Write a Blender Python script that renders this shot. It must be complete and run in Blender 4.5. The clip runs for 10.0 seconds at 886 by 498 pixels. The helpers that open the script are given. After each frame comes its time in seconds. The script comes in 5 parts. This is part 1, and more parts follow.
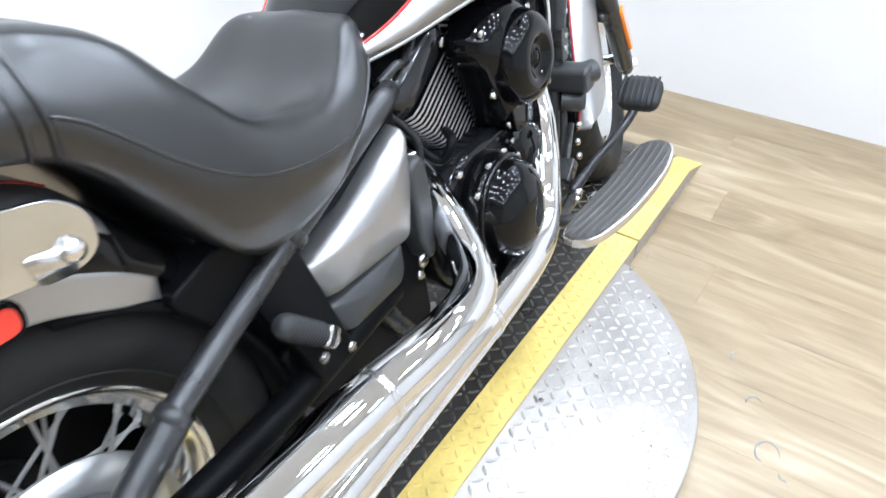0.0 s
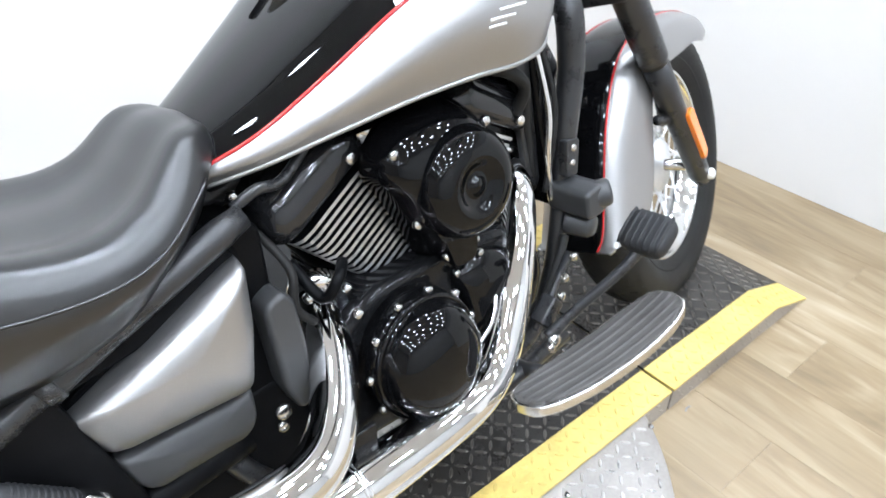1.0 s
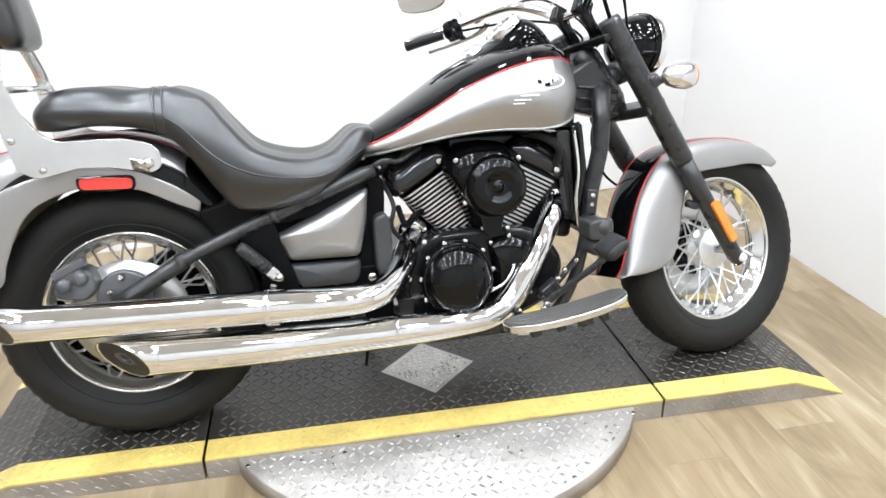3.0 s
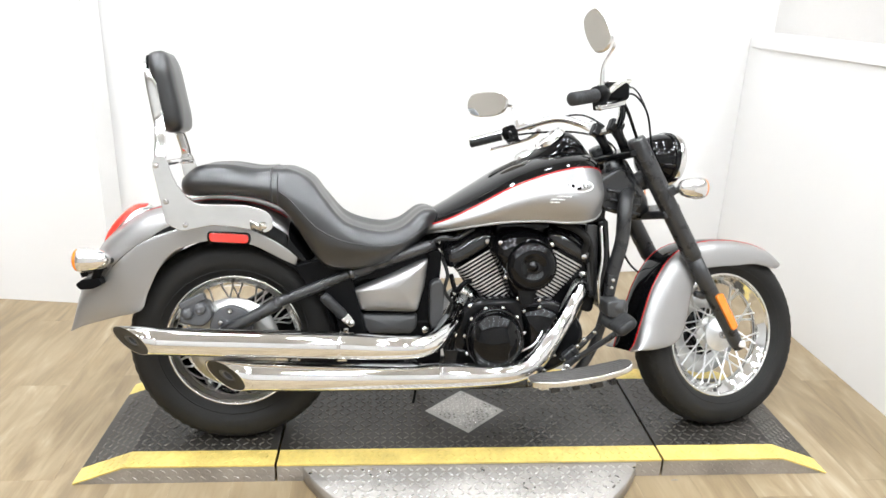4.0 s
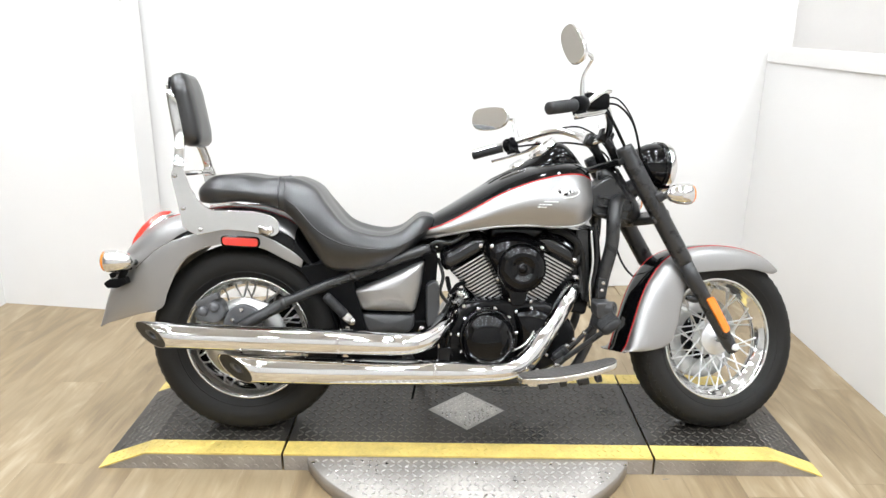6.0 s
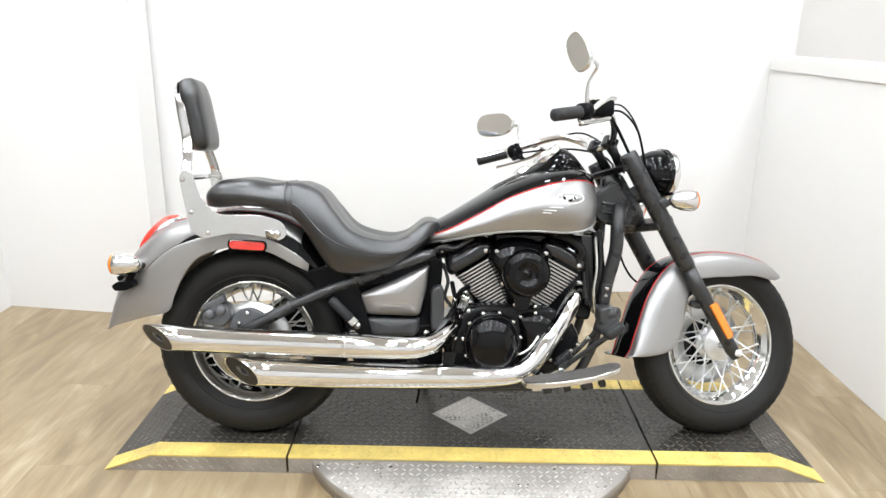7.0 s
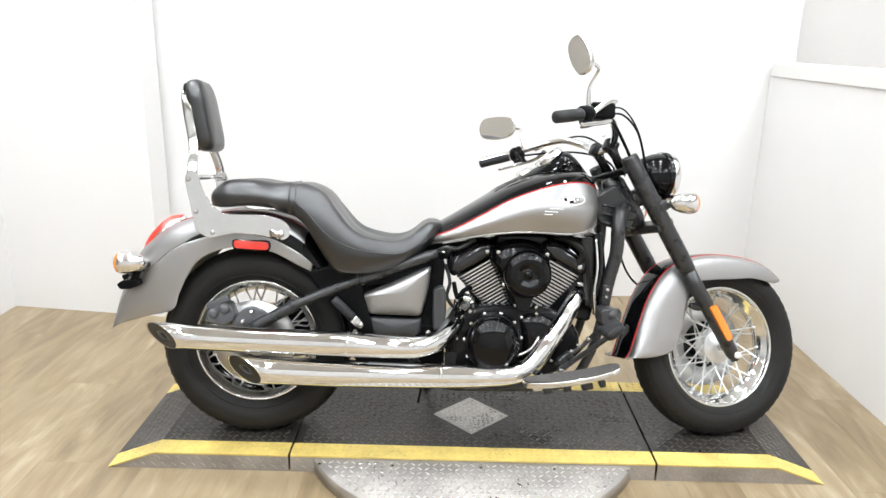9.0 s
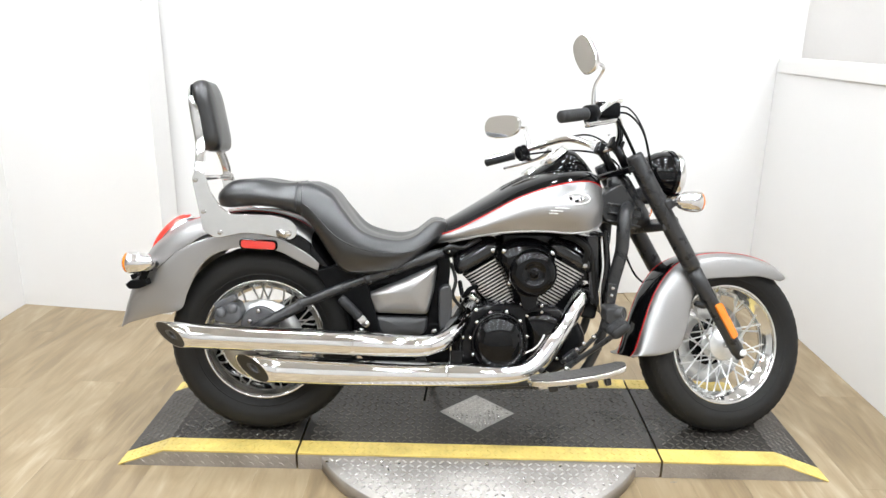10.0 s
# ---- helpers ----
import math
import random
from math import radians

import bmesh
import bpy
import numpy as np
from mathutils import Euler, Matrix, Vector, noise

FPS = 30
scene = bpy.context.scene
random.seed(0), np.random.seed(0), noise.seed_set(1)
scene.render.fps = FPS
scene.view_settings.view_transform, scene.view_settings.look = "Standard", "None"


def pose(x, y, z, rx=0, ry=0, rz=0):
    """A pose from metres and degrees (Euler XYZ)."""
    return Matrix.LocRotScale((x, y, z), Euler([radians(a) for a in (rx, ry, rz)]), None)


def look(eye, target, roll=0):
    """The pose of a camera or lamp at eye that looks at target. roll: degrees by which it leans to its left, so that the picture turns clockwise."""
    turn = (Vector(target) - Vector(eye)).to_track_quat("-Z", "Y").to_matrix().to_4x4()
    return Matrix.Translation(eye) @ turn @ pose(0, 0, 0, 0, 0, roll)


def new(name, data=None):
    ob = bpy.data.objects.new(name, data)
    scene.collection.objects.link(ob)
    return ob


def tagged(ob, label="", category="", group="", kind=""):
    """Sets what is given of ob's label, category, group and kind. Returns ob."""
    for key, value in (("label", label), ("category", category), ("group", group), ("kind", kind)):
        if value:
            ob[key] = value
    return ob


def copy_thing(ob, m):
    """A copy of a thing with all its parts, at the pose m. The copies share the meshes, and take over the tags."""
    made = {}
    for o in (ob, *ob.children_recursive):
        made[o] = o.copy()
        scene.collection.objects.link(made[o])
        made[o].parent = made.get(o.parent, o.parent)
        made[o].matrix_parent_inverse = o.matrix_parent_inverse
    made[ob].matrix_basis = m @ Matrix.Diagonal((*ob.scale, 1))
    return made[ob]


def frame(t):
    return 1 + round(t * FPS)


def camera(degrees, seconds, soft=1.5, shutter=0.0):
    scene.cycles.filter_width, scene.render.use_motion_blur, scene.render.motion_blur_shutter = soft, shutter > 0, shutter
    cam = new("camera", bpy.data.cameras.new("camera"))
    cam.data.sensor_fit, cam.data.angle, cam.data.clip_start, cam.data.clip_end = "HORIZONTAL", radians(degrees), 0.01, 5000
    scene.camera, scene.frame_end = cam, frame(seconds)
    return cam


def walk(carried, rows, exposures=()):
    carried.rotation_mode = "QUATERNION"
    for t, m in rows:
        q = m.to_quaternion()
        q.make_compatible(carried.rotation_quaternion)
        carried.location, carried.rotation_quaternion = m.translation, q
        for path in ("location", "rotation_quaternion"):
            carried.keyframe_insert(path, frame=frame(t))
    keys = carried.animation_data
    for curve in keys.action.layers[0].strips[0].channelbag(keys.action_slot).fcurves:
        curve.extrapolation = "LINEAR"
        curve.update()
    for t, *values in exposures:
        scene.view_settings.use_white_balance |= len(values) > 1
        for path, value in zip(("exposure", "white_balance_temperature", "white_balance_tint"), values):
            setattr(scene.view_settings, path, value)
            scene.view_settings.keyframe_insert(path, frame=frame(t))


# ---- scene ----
cam = camera(63.0, 10.0, 1.5, 0.25)
EXPOSURES = [(0.0, 0.18, 5750, 10), (1.0, 0.14, 5900, 10), (2.5, 0.10, 6050, 10), (4.0, 0.05, 6450, 10), (5.0, 0.0, 6450, 10), (7.0, -0.08, 6450, 10), (10.0, -0.08, 6450, 10)]
PATH = [
    (0, (-0.103, -0.6, 1.163), (1.221, 0.251, -0.07), 0.7),
    (0.5, (0.168, -0.621, 1.161), (1.404, 0.321, -0.097), 3.3),
    (1, (0.373, -0.725, 1.185), (1.389, 0.523, -0.003), -0.7),
    (1.5, (0.536, -0.879, 1.161), (1.22, 0.636, 0.048), -0.2),
    (2, (0.524, -1.166, 1.186), (0.974, 0.49, 0.159), -2.6),
    (2.5, (0.538, -1.478, 1.21), (0.906, 0.273, 0.316), -2.9),
    (3.8, (0.434, -2.085, 1.415), (0.64, -0.225, 0.709), 2.1),
    (4, (0.481, -2.144, 1.447), (0.641, -0.263, 0.786), 2.2),
    (4.5, (0.64, -2.265, 1.451), (0.744, -0.357, 0.859), 2.6),
    (5, (0.664, -2.289, 1.428), (0.708, -0.382, 0.826), 1.4),
    (6.5, (0.686, -2.316, 1.426), (0.676, -0.404, 0.839), 0.7),
    (7, (0.669, -2.323, 1.428), (0.66, -0.409, 0.848), 0.9),
    (7.5, (0.674, -2.329, 1.435), (0.657, -0.416, 0.851), 0.9),
    (8, (0.671, -2.338, 1.428), (0.666, -0.42, 0.859), 0.9),
    (8.5, (0.69, -2.342, 1.429), (0.669, -0.424, 0.863), 0.7),
    (9, (0.668, -2.351, 1.415), (0.654, -0.431, 0.853), 1.2),
    (9.5, (0.68, -2.355, 1.433), (0.656, -0.44, 0.855), 0.8),
    (10, (0.667, -2.358, 1.432), (0.638, -0.443, 0.856), 0.9),
]
walk(cam, [(t, look(eye, target, roll)) for t, eye, target, roll in PATH], EXPOSURES)

# ---- light ----
world = bpy.data.worlds.new("world")
scene.world = world
world.use_nodes = True
world.node_tree.nodes["Background"].inputs["Color"].default_value = (1, 0.98, 0.95, 1)
world.node_tree.nodes["Background"].inputs["Strength"].default_value = 0.05


# ---- materials ----
def material(name, colour, rough=0.5, metal=0.0, coat=0.0, vary=0.0, scale=8.0, bump=0.0, bump_scale=60.0, rough_vary=0.0, emit=0.0, transmission=0.0, tint=None, per_object=0.0, stretch=(1, 1, 1)):
    """A principled material with two scales of colour variation and fine relief, in metres of the object."""
    m = bpy.data.materials.new(name)
    m.use_nodes = True
    t = m.node_tree
    b = t.nodes["Principled BSDF"]
    b.inputs["Base Color"].default_value = (*colour, 1)
    b.inputs["Roughness"].default_value = rough
    b.inputs["Metallic"].default_value = metal
    b.inputs["Coat Weight"].default_value = coat
    b.inputs["Coat Roughness"].default_value = 0.03
    b.inputs["Transmission Weight"].default_value = transmission
    if emit:
        b.inputs["Emission Color"].default_value = (0.90, 0.955, 1.0, 1)
        b.inputs["Emission Strength"].default_value = emit
    if not (vary or bump or rough_vary or per_object):
        return m
    co = t.nodes.new("ShaderNodeTexCoord")
    mp = t.nodes.new("ShaderNodeMapping")
    mp.inputs["Scale"].default_value = stretch
    t.links.new(co.outputs["Object"], mp.inputs["Vector"])
    big = t.nodes.new("ShaderNodeTexNoise")
    big.inputs["Scale"].default_value, big.inputs["Detail"].default_value = scale, 6
    small = t.nodes.new("ShaderNodeTexNoise")
    small.inputs["Scale"].default_value, small.inputs["Detail"].default_value = bump_scale, 4
    for n in (big, small):
        t.links.new(mp.outputs["Vector"], n.inputs["Vector"])
    mixed = t.nodes.new("ShaderNodeMath")
    mixed.operation = "MULTIPLY_ADD"
    mixed.inputs[1].default_value = 0.35
    t.links.new(small.outputs["Fac"], mixed.inputs[0])
    t.links.new(big.outputs["Fac"], mixed.inputs[2])
    if vary or per_object:
        ramp = t.nodes.new("ShaderNodeMapRange")
        ramp.inputs["From Min"].default_value, ramp.inputs["From Max"].default_value = 0.35, 1.0
        ramp.inputs["To Min"].default_value, ramp.inputs["To Max"].default_value = 1 - vary, 1 + vary
        t.links.new(mixed.outputs[0], ramp.inputs["Value"])
        hue = t.nodes.new("ShaderNodeHueSaturation")
        hue.inputs["Color"].default_value = (*colour, 1)
        last = ramp.outputs[0]
        if per_object:
            info = t.nodes.new("ShaderNodeObjectInfo")
            r2 = t.nodes.new("ShaderNodeMapRange")
            r2.inputs["To Min"].default_value, r2.inputs["To Max"].default_value = 1 - per_object, 1 + per_object
            t.links.new(info.outputs["Random"], r2.inputs["Value"])
            mul = t.nodes.new("ShaderNodeMath")
            mul.operation = "MULTIPLY"
            t.links.new(last, mul.inputs[0])
            t.links.new(r2.outputs[0], mul.inputs[1])
            last = mul.outputs[0]
        t.links.new(last, hue.inputs["Value"])
        if tint:
            mx = t.nodes.new("ShaderNodeMix")
            mx.data_type = "RGBA"
            mx.inputs["A"].default_value, mx.inputs["B"].default_value = (*colour, 1), (*tint, 1)
            t.links.new(big.outputs["Fac"], mx.inputs["Factor"])
            t.links.new(mx.outputs["Result"], hue.inputs["Color"])
        t.links.new(hue.outputs["Color"], b.inputs["Base Color"])
    if rough_vary:
        rr = t.nodes.new("ShaderNodeMapRange")
        rr.inputs["From Min"].default_value, rr.inputs["From Max"].default_value = 0.4, 0.95
        rr.inputs["To Min"].default_value, rr.inputs["To Max"].default_value = max(0.01, rough - rough_vary), rough + rough_vary
        t.links.new(mixed.outputs[0], rr.inputs["Value"])
        t.links.new(rr.outputs[0], b.inputs["Roughness"])
    if bump:
        bm_ = t.nodes.new("ShaderNodeBump")
        bm_.inputs["Strength"].default_value, bm_.inputs["Distance"].default_value = 1.0, bump
        t.links.new(small.outputs["Fac"], bm_.inputs["Height"])
        t.links.new(bm_.outputs["Normal"], b.inputs["Normal"])
    return m


def wood(name):
    """Weathered oak print: long streaks, fine grain and grey patches, different on every plank."""
    m = bpy.data.materials.new(name)
    m.use_nodes = True
    t = m.node_tree
    b = t.nodes["Principled BSDF"]
    co, info = t.nodes.new("ShaderNodeTexCoord"), t.nodes.new("ShaderNodeObjectInfo")
    far = t.nodes.new("ShaderNodeVectorMath")
    far.operation = "SCALE"
    far.inputs[0].default_value = (31.0, 47.0, 0.0)
    t.links.new(info.outputs["Random"], far.inputs["Scale"])
    add = t.nodes.new("ShaderNodeVectorMath")
    t.links.new(co.outputs["Object"], add.inputs[0])
    t.links.new(far.outputs[0], add.inputs[1])
    facs = []
    for sx, sy, detail, warp in ((8.0, 1.7, 6, 2.2), (75.0, 4.0, 3, 0.4), (3.0, 1.8, 4, 1.0)):
        mp = t.nodes.new("ShaderNodeMapping")
        mp.inputs["Scale"].default_value = (sx, sy, 1)
        n = t.nodes.new("ShaderNodeTexNoise")
        n.inputs["Scale"].default_value, n.inputs["Detail"].default_value, n.inputs["Distortion"].default_value = 1.0, detail, warp
        t.links.new(add.outputs[0], mp.inputs["Vector"])
        t.links.new(mp.outputs["Vector"], n.inputs["Vector"])
        facs.append(n.outputs["Fac"])
    total = t.nodes.new("ShaderNodeMath")
    total.operation = "MULTIPLY_ADD"
    total.inputs[1].default_value = 0.28
    t.links.new(facs[1], total.inputs[0])
    t.links.new(facs[0], total.inputs[2])
    shade = t.nodes.new("ShaderNodeMath")
    shade.operation = "MULTIPLY_ADD"
    shade.inputs[1].default_value = 0.15
    t.links.new(info.outputs["Random"], shade.inputs[0])
    t.links.new(total.outputs[0], shade.inputs[2])
    ramp = t.nodes.new("ShaderNodeValToRGB")
    e = ramp.color_ramp.elements
    e[0].position, e[0].color = 0.46, (0.195, 0.142, 0.082, 1)
    e[1].position, e[1].color = 1.02, (0.43, 0.35, 0.243, 1)
    for p, c in ((0.64, (0.258, 0.189, 0.108, 1)), (0.82, (0.325, 0.250, 0.155, 1))):
        k = e.new(p)
        k.color = c
    t.links.new(shade.outputs[0], ramp.inputs["Fac"])
    grey = t.nodes.new("ShaderNodeMix")
    grey.data_type = "RGBA"
    grey.inputs["B"].default_value = (0.285, 0.217, 0.134, 1)
    gr = t.nodes.new("ShaderNodeMapRange")
    gr.inputs["From Min"].default_value, gr.inputs["From Max"].default_value, gr.inputs["To Max"].default_value = 0.45, 0.7, 0.5
    t.links.new(facs[2], gr.inputs["Value"])
    t.links.new(gr.outputs[0], grey.inputs["Factor"])
    t.links.new(ramp.outputs["Color"], grey.inputs["A"])
    t.links.new(grey.outputs["Result"], b.inputs["Base Color"])
    rr = t.nodes.new("ShaderNodeMapRange")
    rr.inputs["To Min"].default_value, rr.inputs["To Max"].default_value = 0.28, 0.46
    t.links.new(total.outputs[0], rr.inputs["Value"])
    t.links.new(rr.outputs[0], b.inputs["Roughness"])
    bp = t.nodes.new("ShaderNodeBump")
    bp.inputs["Strength"].default_value, bp.inputs["Distance"].default_value = 0.6, 0.0006
    t.links.new(total.outputs[0], bp.inputs["Height"])
    t.links.new(bp.outputs["Normal"], b.inputs["Normal"])
    return m


SILVER = material("silver_paint", (0.37, 0.363, 0.358), 0.41, 0.9, 0.4, vary=0.06, scale=900, bump_scale=2500)
BLACK = material("gloss_black_paint", (0.003, 0.003, 0.0033), 0.024, 0.0, 0.0, rough_vary=0.010, scale=12)
SATIN = material("satin_black_metal", (0.020, 0.020, 0.021), 0.30, 0.0, 0.0, vary=0.2, scale=20, bump=0.0002, bump_scale=700, rough_vary=0.08)
DARK = material("dark_engine_casting", (0.008, 0.008, 0.0085), 0.09, 0.0, 0.0, vary=0.25, scale=30, bump=0.0001, bump_scale=300, rough_vary=0.06)
PLASTIC = material("black_textured_plastic", (0.0035, 0.0035, 0.0039), 0.42, vary=0.15, scale=30, bump=0.0002, bump_scale=1200, rough_vary=0.08)
VINYL = material("black_seat_vinyl", (0.0045, 0.0045, 0.0050), 0.30, vary=0.12, scale=9, bump=0.00003, bump_scale=500, rough_vary=0.015)
RUBBER = material("tyre_rubber", (0.0145, 0.0138, 0.013), 0.62, vary=0.25, scale=14, bump=0.0004, bump_scale=250, rough_vary=0.1)
GRIP = material("grip_rubber", (0.014, 0.014, 0.015), 0.6, vary=0.2, scale=30, bump=0.0003, bump_scale=600)
CHROME = material("chrome", (0.79, 0.785, 0.78), 0.03, 1.0, rough_vary=0.02, scale=9)
SPOKE = material("bright_spoke_wire", (0.90, 0.90, 0.90), 0.36, 0.55)
RIM = material("polished_rim", (0.70, 0.70, 0.69), 0.09, 1.0, vary=0.04, scale=20, rough_vary=0.05)
HUB = material("bare_aluminium_hub", (0.76, 0.76, 0.755), 0.36, 0.55, vary=0.08, scale=30)
ALLOY = material("polished_aluminium", (0.72, 0.71, 0.69), 0.2, 1.0, vary=0.06, scale=20, rough_vary=0.06)
CASTING = material("grey_casting", (0.10, 0.10, 0.104), 0.42, 0.4, vary=0.2, scale=30, bump=0.0003, bump_scale=500)
FIN = material("machined_fin", (0.56, 0.56, 0.555), 0.38, 0.8, vary=0.1, scale=60)
BRUSHED = material("polished_stainless", (0.70, 0.70, 0.69), 0.10, 1.0, vary=0.06, scale=20, rough_vary=0.05)
DISC_STEEL = material("brake_disc_steel", (0.50, 0.50, 0.49), 0.30, 0.8, vary=0.12, scale=40)
STEEL = material("bolt_steel", (0.60, 0.595, 0.59), 0.18, 1.0, vary=0.1, scale=80)
RED_LINE = material("red_pinstripe", (0.46, 0.010, 0.012), 0.25, coat=1.0)
RED_LENS = material("red_lens", (0.75, 0.03, 0.015), 0.12, coat=1.0, vary=0.08, scale=300)
AMBER = material("amber_lens", (0.80, 0.215, 0.012), 0.15, coat=1.0, vary=0.08, scale=300)
MIRROR = material("mirror_glass", (0.9, 0.9, 0.9), 0.02, 1.0)
LENS = material("headlamp_glass", (0.9, 0.92, 0.94), 0.03, 0.3, coat=1.0)
WHITE_MARK = material("white_badge", (0.8, 0.8, 0.8), 0.3, coat=0.6)
TREAD_BLACK = material("worn_black_tread_plate", (0.042, 0.038, 0.034), 0.34, 0.3, vary=0.5, scale=5, bump=0.0005, bump_scale=180, rough_vary=0.12)
TREAD_DIRTY = material("dirty_bare_plate", (0.42, 0.405, 0.38), 0.38, 0.75, vary=0.4, scale=9, bump=0.0004, bump_scale=160, rough_vary=0.12)
TREAD_WORN = material("worn_tread_lug", (0.13, 0.12, 0.106), 0.35, 0.75, vary=0.45, scale=6, rough_vary=0.1)
TREAD_BARE = material("bare_tread_plate", (0.35, 0.325, 0.30), 0.42, 0.5, vary=0.38, scale=7, bump=0.0004, bump_scale=160, rough_vary=0.12)
# Lug colour lighter than the plate, to stand in for glints on steel.
TREAD_SHINE = material("glint_bright_tread_lug", (0.62, 0.60, 0.58), 0.30, 0.8, vary=0.25, scale=9, rough_vary=0.08)
YELLOW = material("yellow_edge_paint", (0.66, 0.50, 0.145), 0.45, vary=0.32, scale=9, bump=0.0005, bump_scale=120, rough_vary=0.1)
WOOD = wood("vinyl_plank")
WALL = material("white_wall_paint", (0.755, 0.742, 0.73), 0.6, vary=0.015, scale=2.0, bump=0.0003, bump_scale=220)
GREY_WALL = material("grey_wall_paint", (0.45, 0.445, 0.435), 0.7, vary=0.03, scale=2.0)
CREAM_WALL = material("cream_wall_paint", (0.56, 0.555, 0.548), 0.7, vary=0.03, scale=2.0)
TAN_WALL = material("tan_wall_paint", (0.34, 0.31, 0.275), 0.7, vary=0.05, scale=2.0)
# White wall toned down: shade beyond the partition, put in as colour.
SHADED_WALL = material("shade_grey_wall_paint", (0.66, 0.635, 0.615), 0.7, vary=0.03, scale=2.0)
PIVOT = material("dark_grey_plastic", (0.040, 0.040, 0.041), 0.42, vary=0.12, scale=30, bump=0.0002, bump_scale=900)
BAFFLE = material("sooty_black_steel", (0.012, 0.012, 0.012), 0.45, vary=0.3, scale=60)
MAT = material("worn_grey_rubber_mat", (0.060, 0.055, 0.051), 0.5, vary=0.2, scale=20, bump=0.0003, bump_scale=500)
SHEEN = material("smooth_black_metal", (0.012, 0.012, 0.013), 0.12, vary=0.2, scale=20, rough_vary=0.04)
CEILING = material("ceiling_paint", (0.70, 0.695, 0.685), 0.8, vary=0.03, scale=2.0)
LED = material("led_diffuser", (0.9, 0.9, 0.9), 0.4, emit=134.0)
FRAME_W = material("lamp_housing", (0.75, 0.75, 0.75), 0.4)
TRIM = material("white_trim", (0.74, 0.725, 0.71), 0.35, vary=0.02, scale=4)


for mat, level in ((VINYL, 0.9), (BLACK, 0.26), (DARK, 0.24), (SATIN, 0.55), (PLASTIC, 0.08), (SHEEN, 0.6), (RUBBER, 0.25)):
    mat.node_tree.nodes["Principled BSDF"].inputs["Specular IOR Level"].default_value = level


# ---- mesh helpers ----
def catmull(points, u):
    """A point on a smooth curve through the rows of points; u runs from 0 to len - 1."""
    p = np.asarray(points, float)
    n = len(p)
    i = min(max(int(u), 0), n - 2)
    f = u - i
    a, b, c, d = p[max(i - 1, 0)], p[i], p[i + 1], p[min(i + 2, n - 1)]
    return 0.5 * (2 * b + (c - a) * f + (2 * a - 5 * b + 4 * c - d) * f * f + (3 * b - a - 3 * c + d) * f ** 3)


def smooth_line(points, n):
    return [catmull(points, (len(points) - 1) * k / n) for k in range(n + 1)]


def part(name, bm, mat, parent=None, label="", m=None, smooth=True, bevel=0.0, solid=0.0):
    """Links a bmesh as one mesh object under a thing or a part."""
    bmesh.ops.recalc_face_normals(bm, faces=bm.faces)
    me = bpy.data.meshes.new(name)
    bm.to_mesh(me)
    bm.free()
    me.materials.append(mat)
    if smooth:
        me.polygons.foreach_set("use_smooth", [True] * len(me.polygons))
    ob = new(name, me)
    if parent:
        ob.parent = parent
    if m is not None:
        ob.matrix_basis = m
    if label:
        tagged(ob, label)
    if solid:
        s = ob.modifiers.new("solid", "SOLIDIFY")
        s.thickness, s.offset = solid, -1
    if bevel:
        b = ob.modifiers.new("bevel", "BEVEL")
        b.width, b.segments, b.limit_method, b.angle_limit = bevel, 2, "ANGLE", radians(35)
    if smooth and (bevel or solid):
        w = ob.modifiers.new("normals", "WEIGHTED_NORMAL")
        w.keep_sharp = False
    return ob


def shared(name, me, parent, m=None, label=""):
    ob = new(name, me)
    ob.parent = parent
    if m is not None:
        ob.matrix_basis = m
    if label:
        tagged(ob, label)
    return ob


def mesh_of(name, bm, mat, smooth=True):
    bmesh.ops.recalc_face_normals(bm, faces=bm.faces)
    me = bpy.data.meshes.new(name)
    bm.to_mesh(me)
    bm.free()
    me.materials.append(mat)
    if smooth:
        me.polygons.foreach_set("use_smooth", [True] * len(me.polygons))
    return me


def rings(bm, rows, caps=True, around=True):
    """Joins rows of points, each a ring, into a skin."""
    vs = [[bm.verts.new(p) for p in row] for row in rows]
    n = len(vs[0])
    for a, b in zip(vs, vs[1:]):
        for k in range(n if around else n - 1):
            j = (k + 1) % n
            bm.faces.new((a[k], a[j], b[j], b[k]))
    if caps and around:
        bm.faces.new(vs[0][::-1])
        bm.faces.new(vs[-1])
    return bm


def tube(points, radius, n=16, steps=0, squash=1.0, bm=None, caps=True):
    """A round bar along a smooth line; radius is one number or one for each point."""
    bm = bm or bmesh.new()
    radii = radius if isinstance(radius, (list, tuple)) else [radius] * len(points)
    rows4 = [(*p, r) for p, r in zip(points, radii)]
    line = smooth_line(rows4, steps) if steps else [np.array(r, float) for r in rows4]
    pts = [Vector(r[:3]) for r in line]
    out, up = [], None
    for i, p in enumerate(pts):
        d = (pts[min(i + 1, len(pts) - 1)] - pts[max(i - 1, 0)]).normalized()
        if up is None:
            up = Vector((0, 0, 1)) if abs(d.z) < 0.9 else Vector((0, 1, 0))
        side = d.cross(up).normalized()
        up = side.cross(d).normalized()
        r = line[i][3]
        out.append([p + side * (r * math.cos(a)) + up * (r * squash * math.sin(a)) for a in (2 * math.pi * k / n for k in range(n))])
    return rings(bm, out, caps)


def lathe(profile, n=48, m=None, bm=None, closed=False):
    """Turns (radius, height) pairs about the z axis, then places the result by m."""
    bm = bm or bmesh.new()
    m = m or Matrix()
    rows = [[m @ Vector((max(r, 1e-5) * math.cos(a), max(r, 1e-5) * math.sin(a), h)) for a in (2 * math.pi * k / n for k in range(n))] for r, h in profile]
    if closed:
        rows.append(rows[0])
    rings(bm, rows, caps=False)
    bmesh.ops.remove_doubles(bm, verts=bm.verts, dist=2e-5)
    return bm


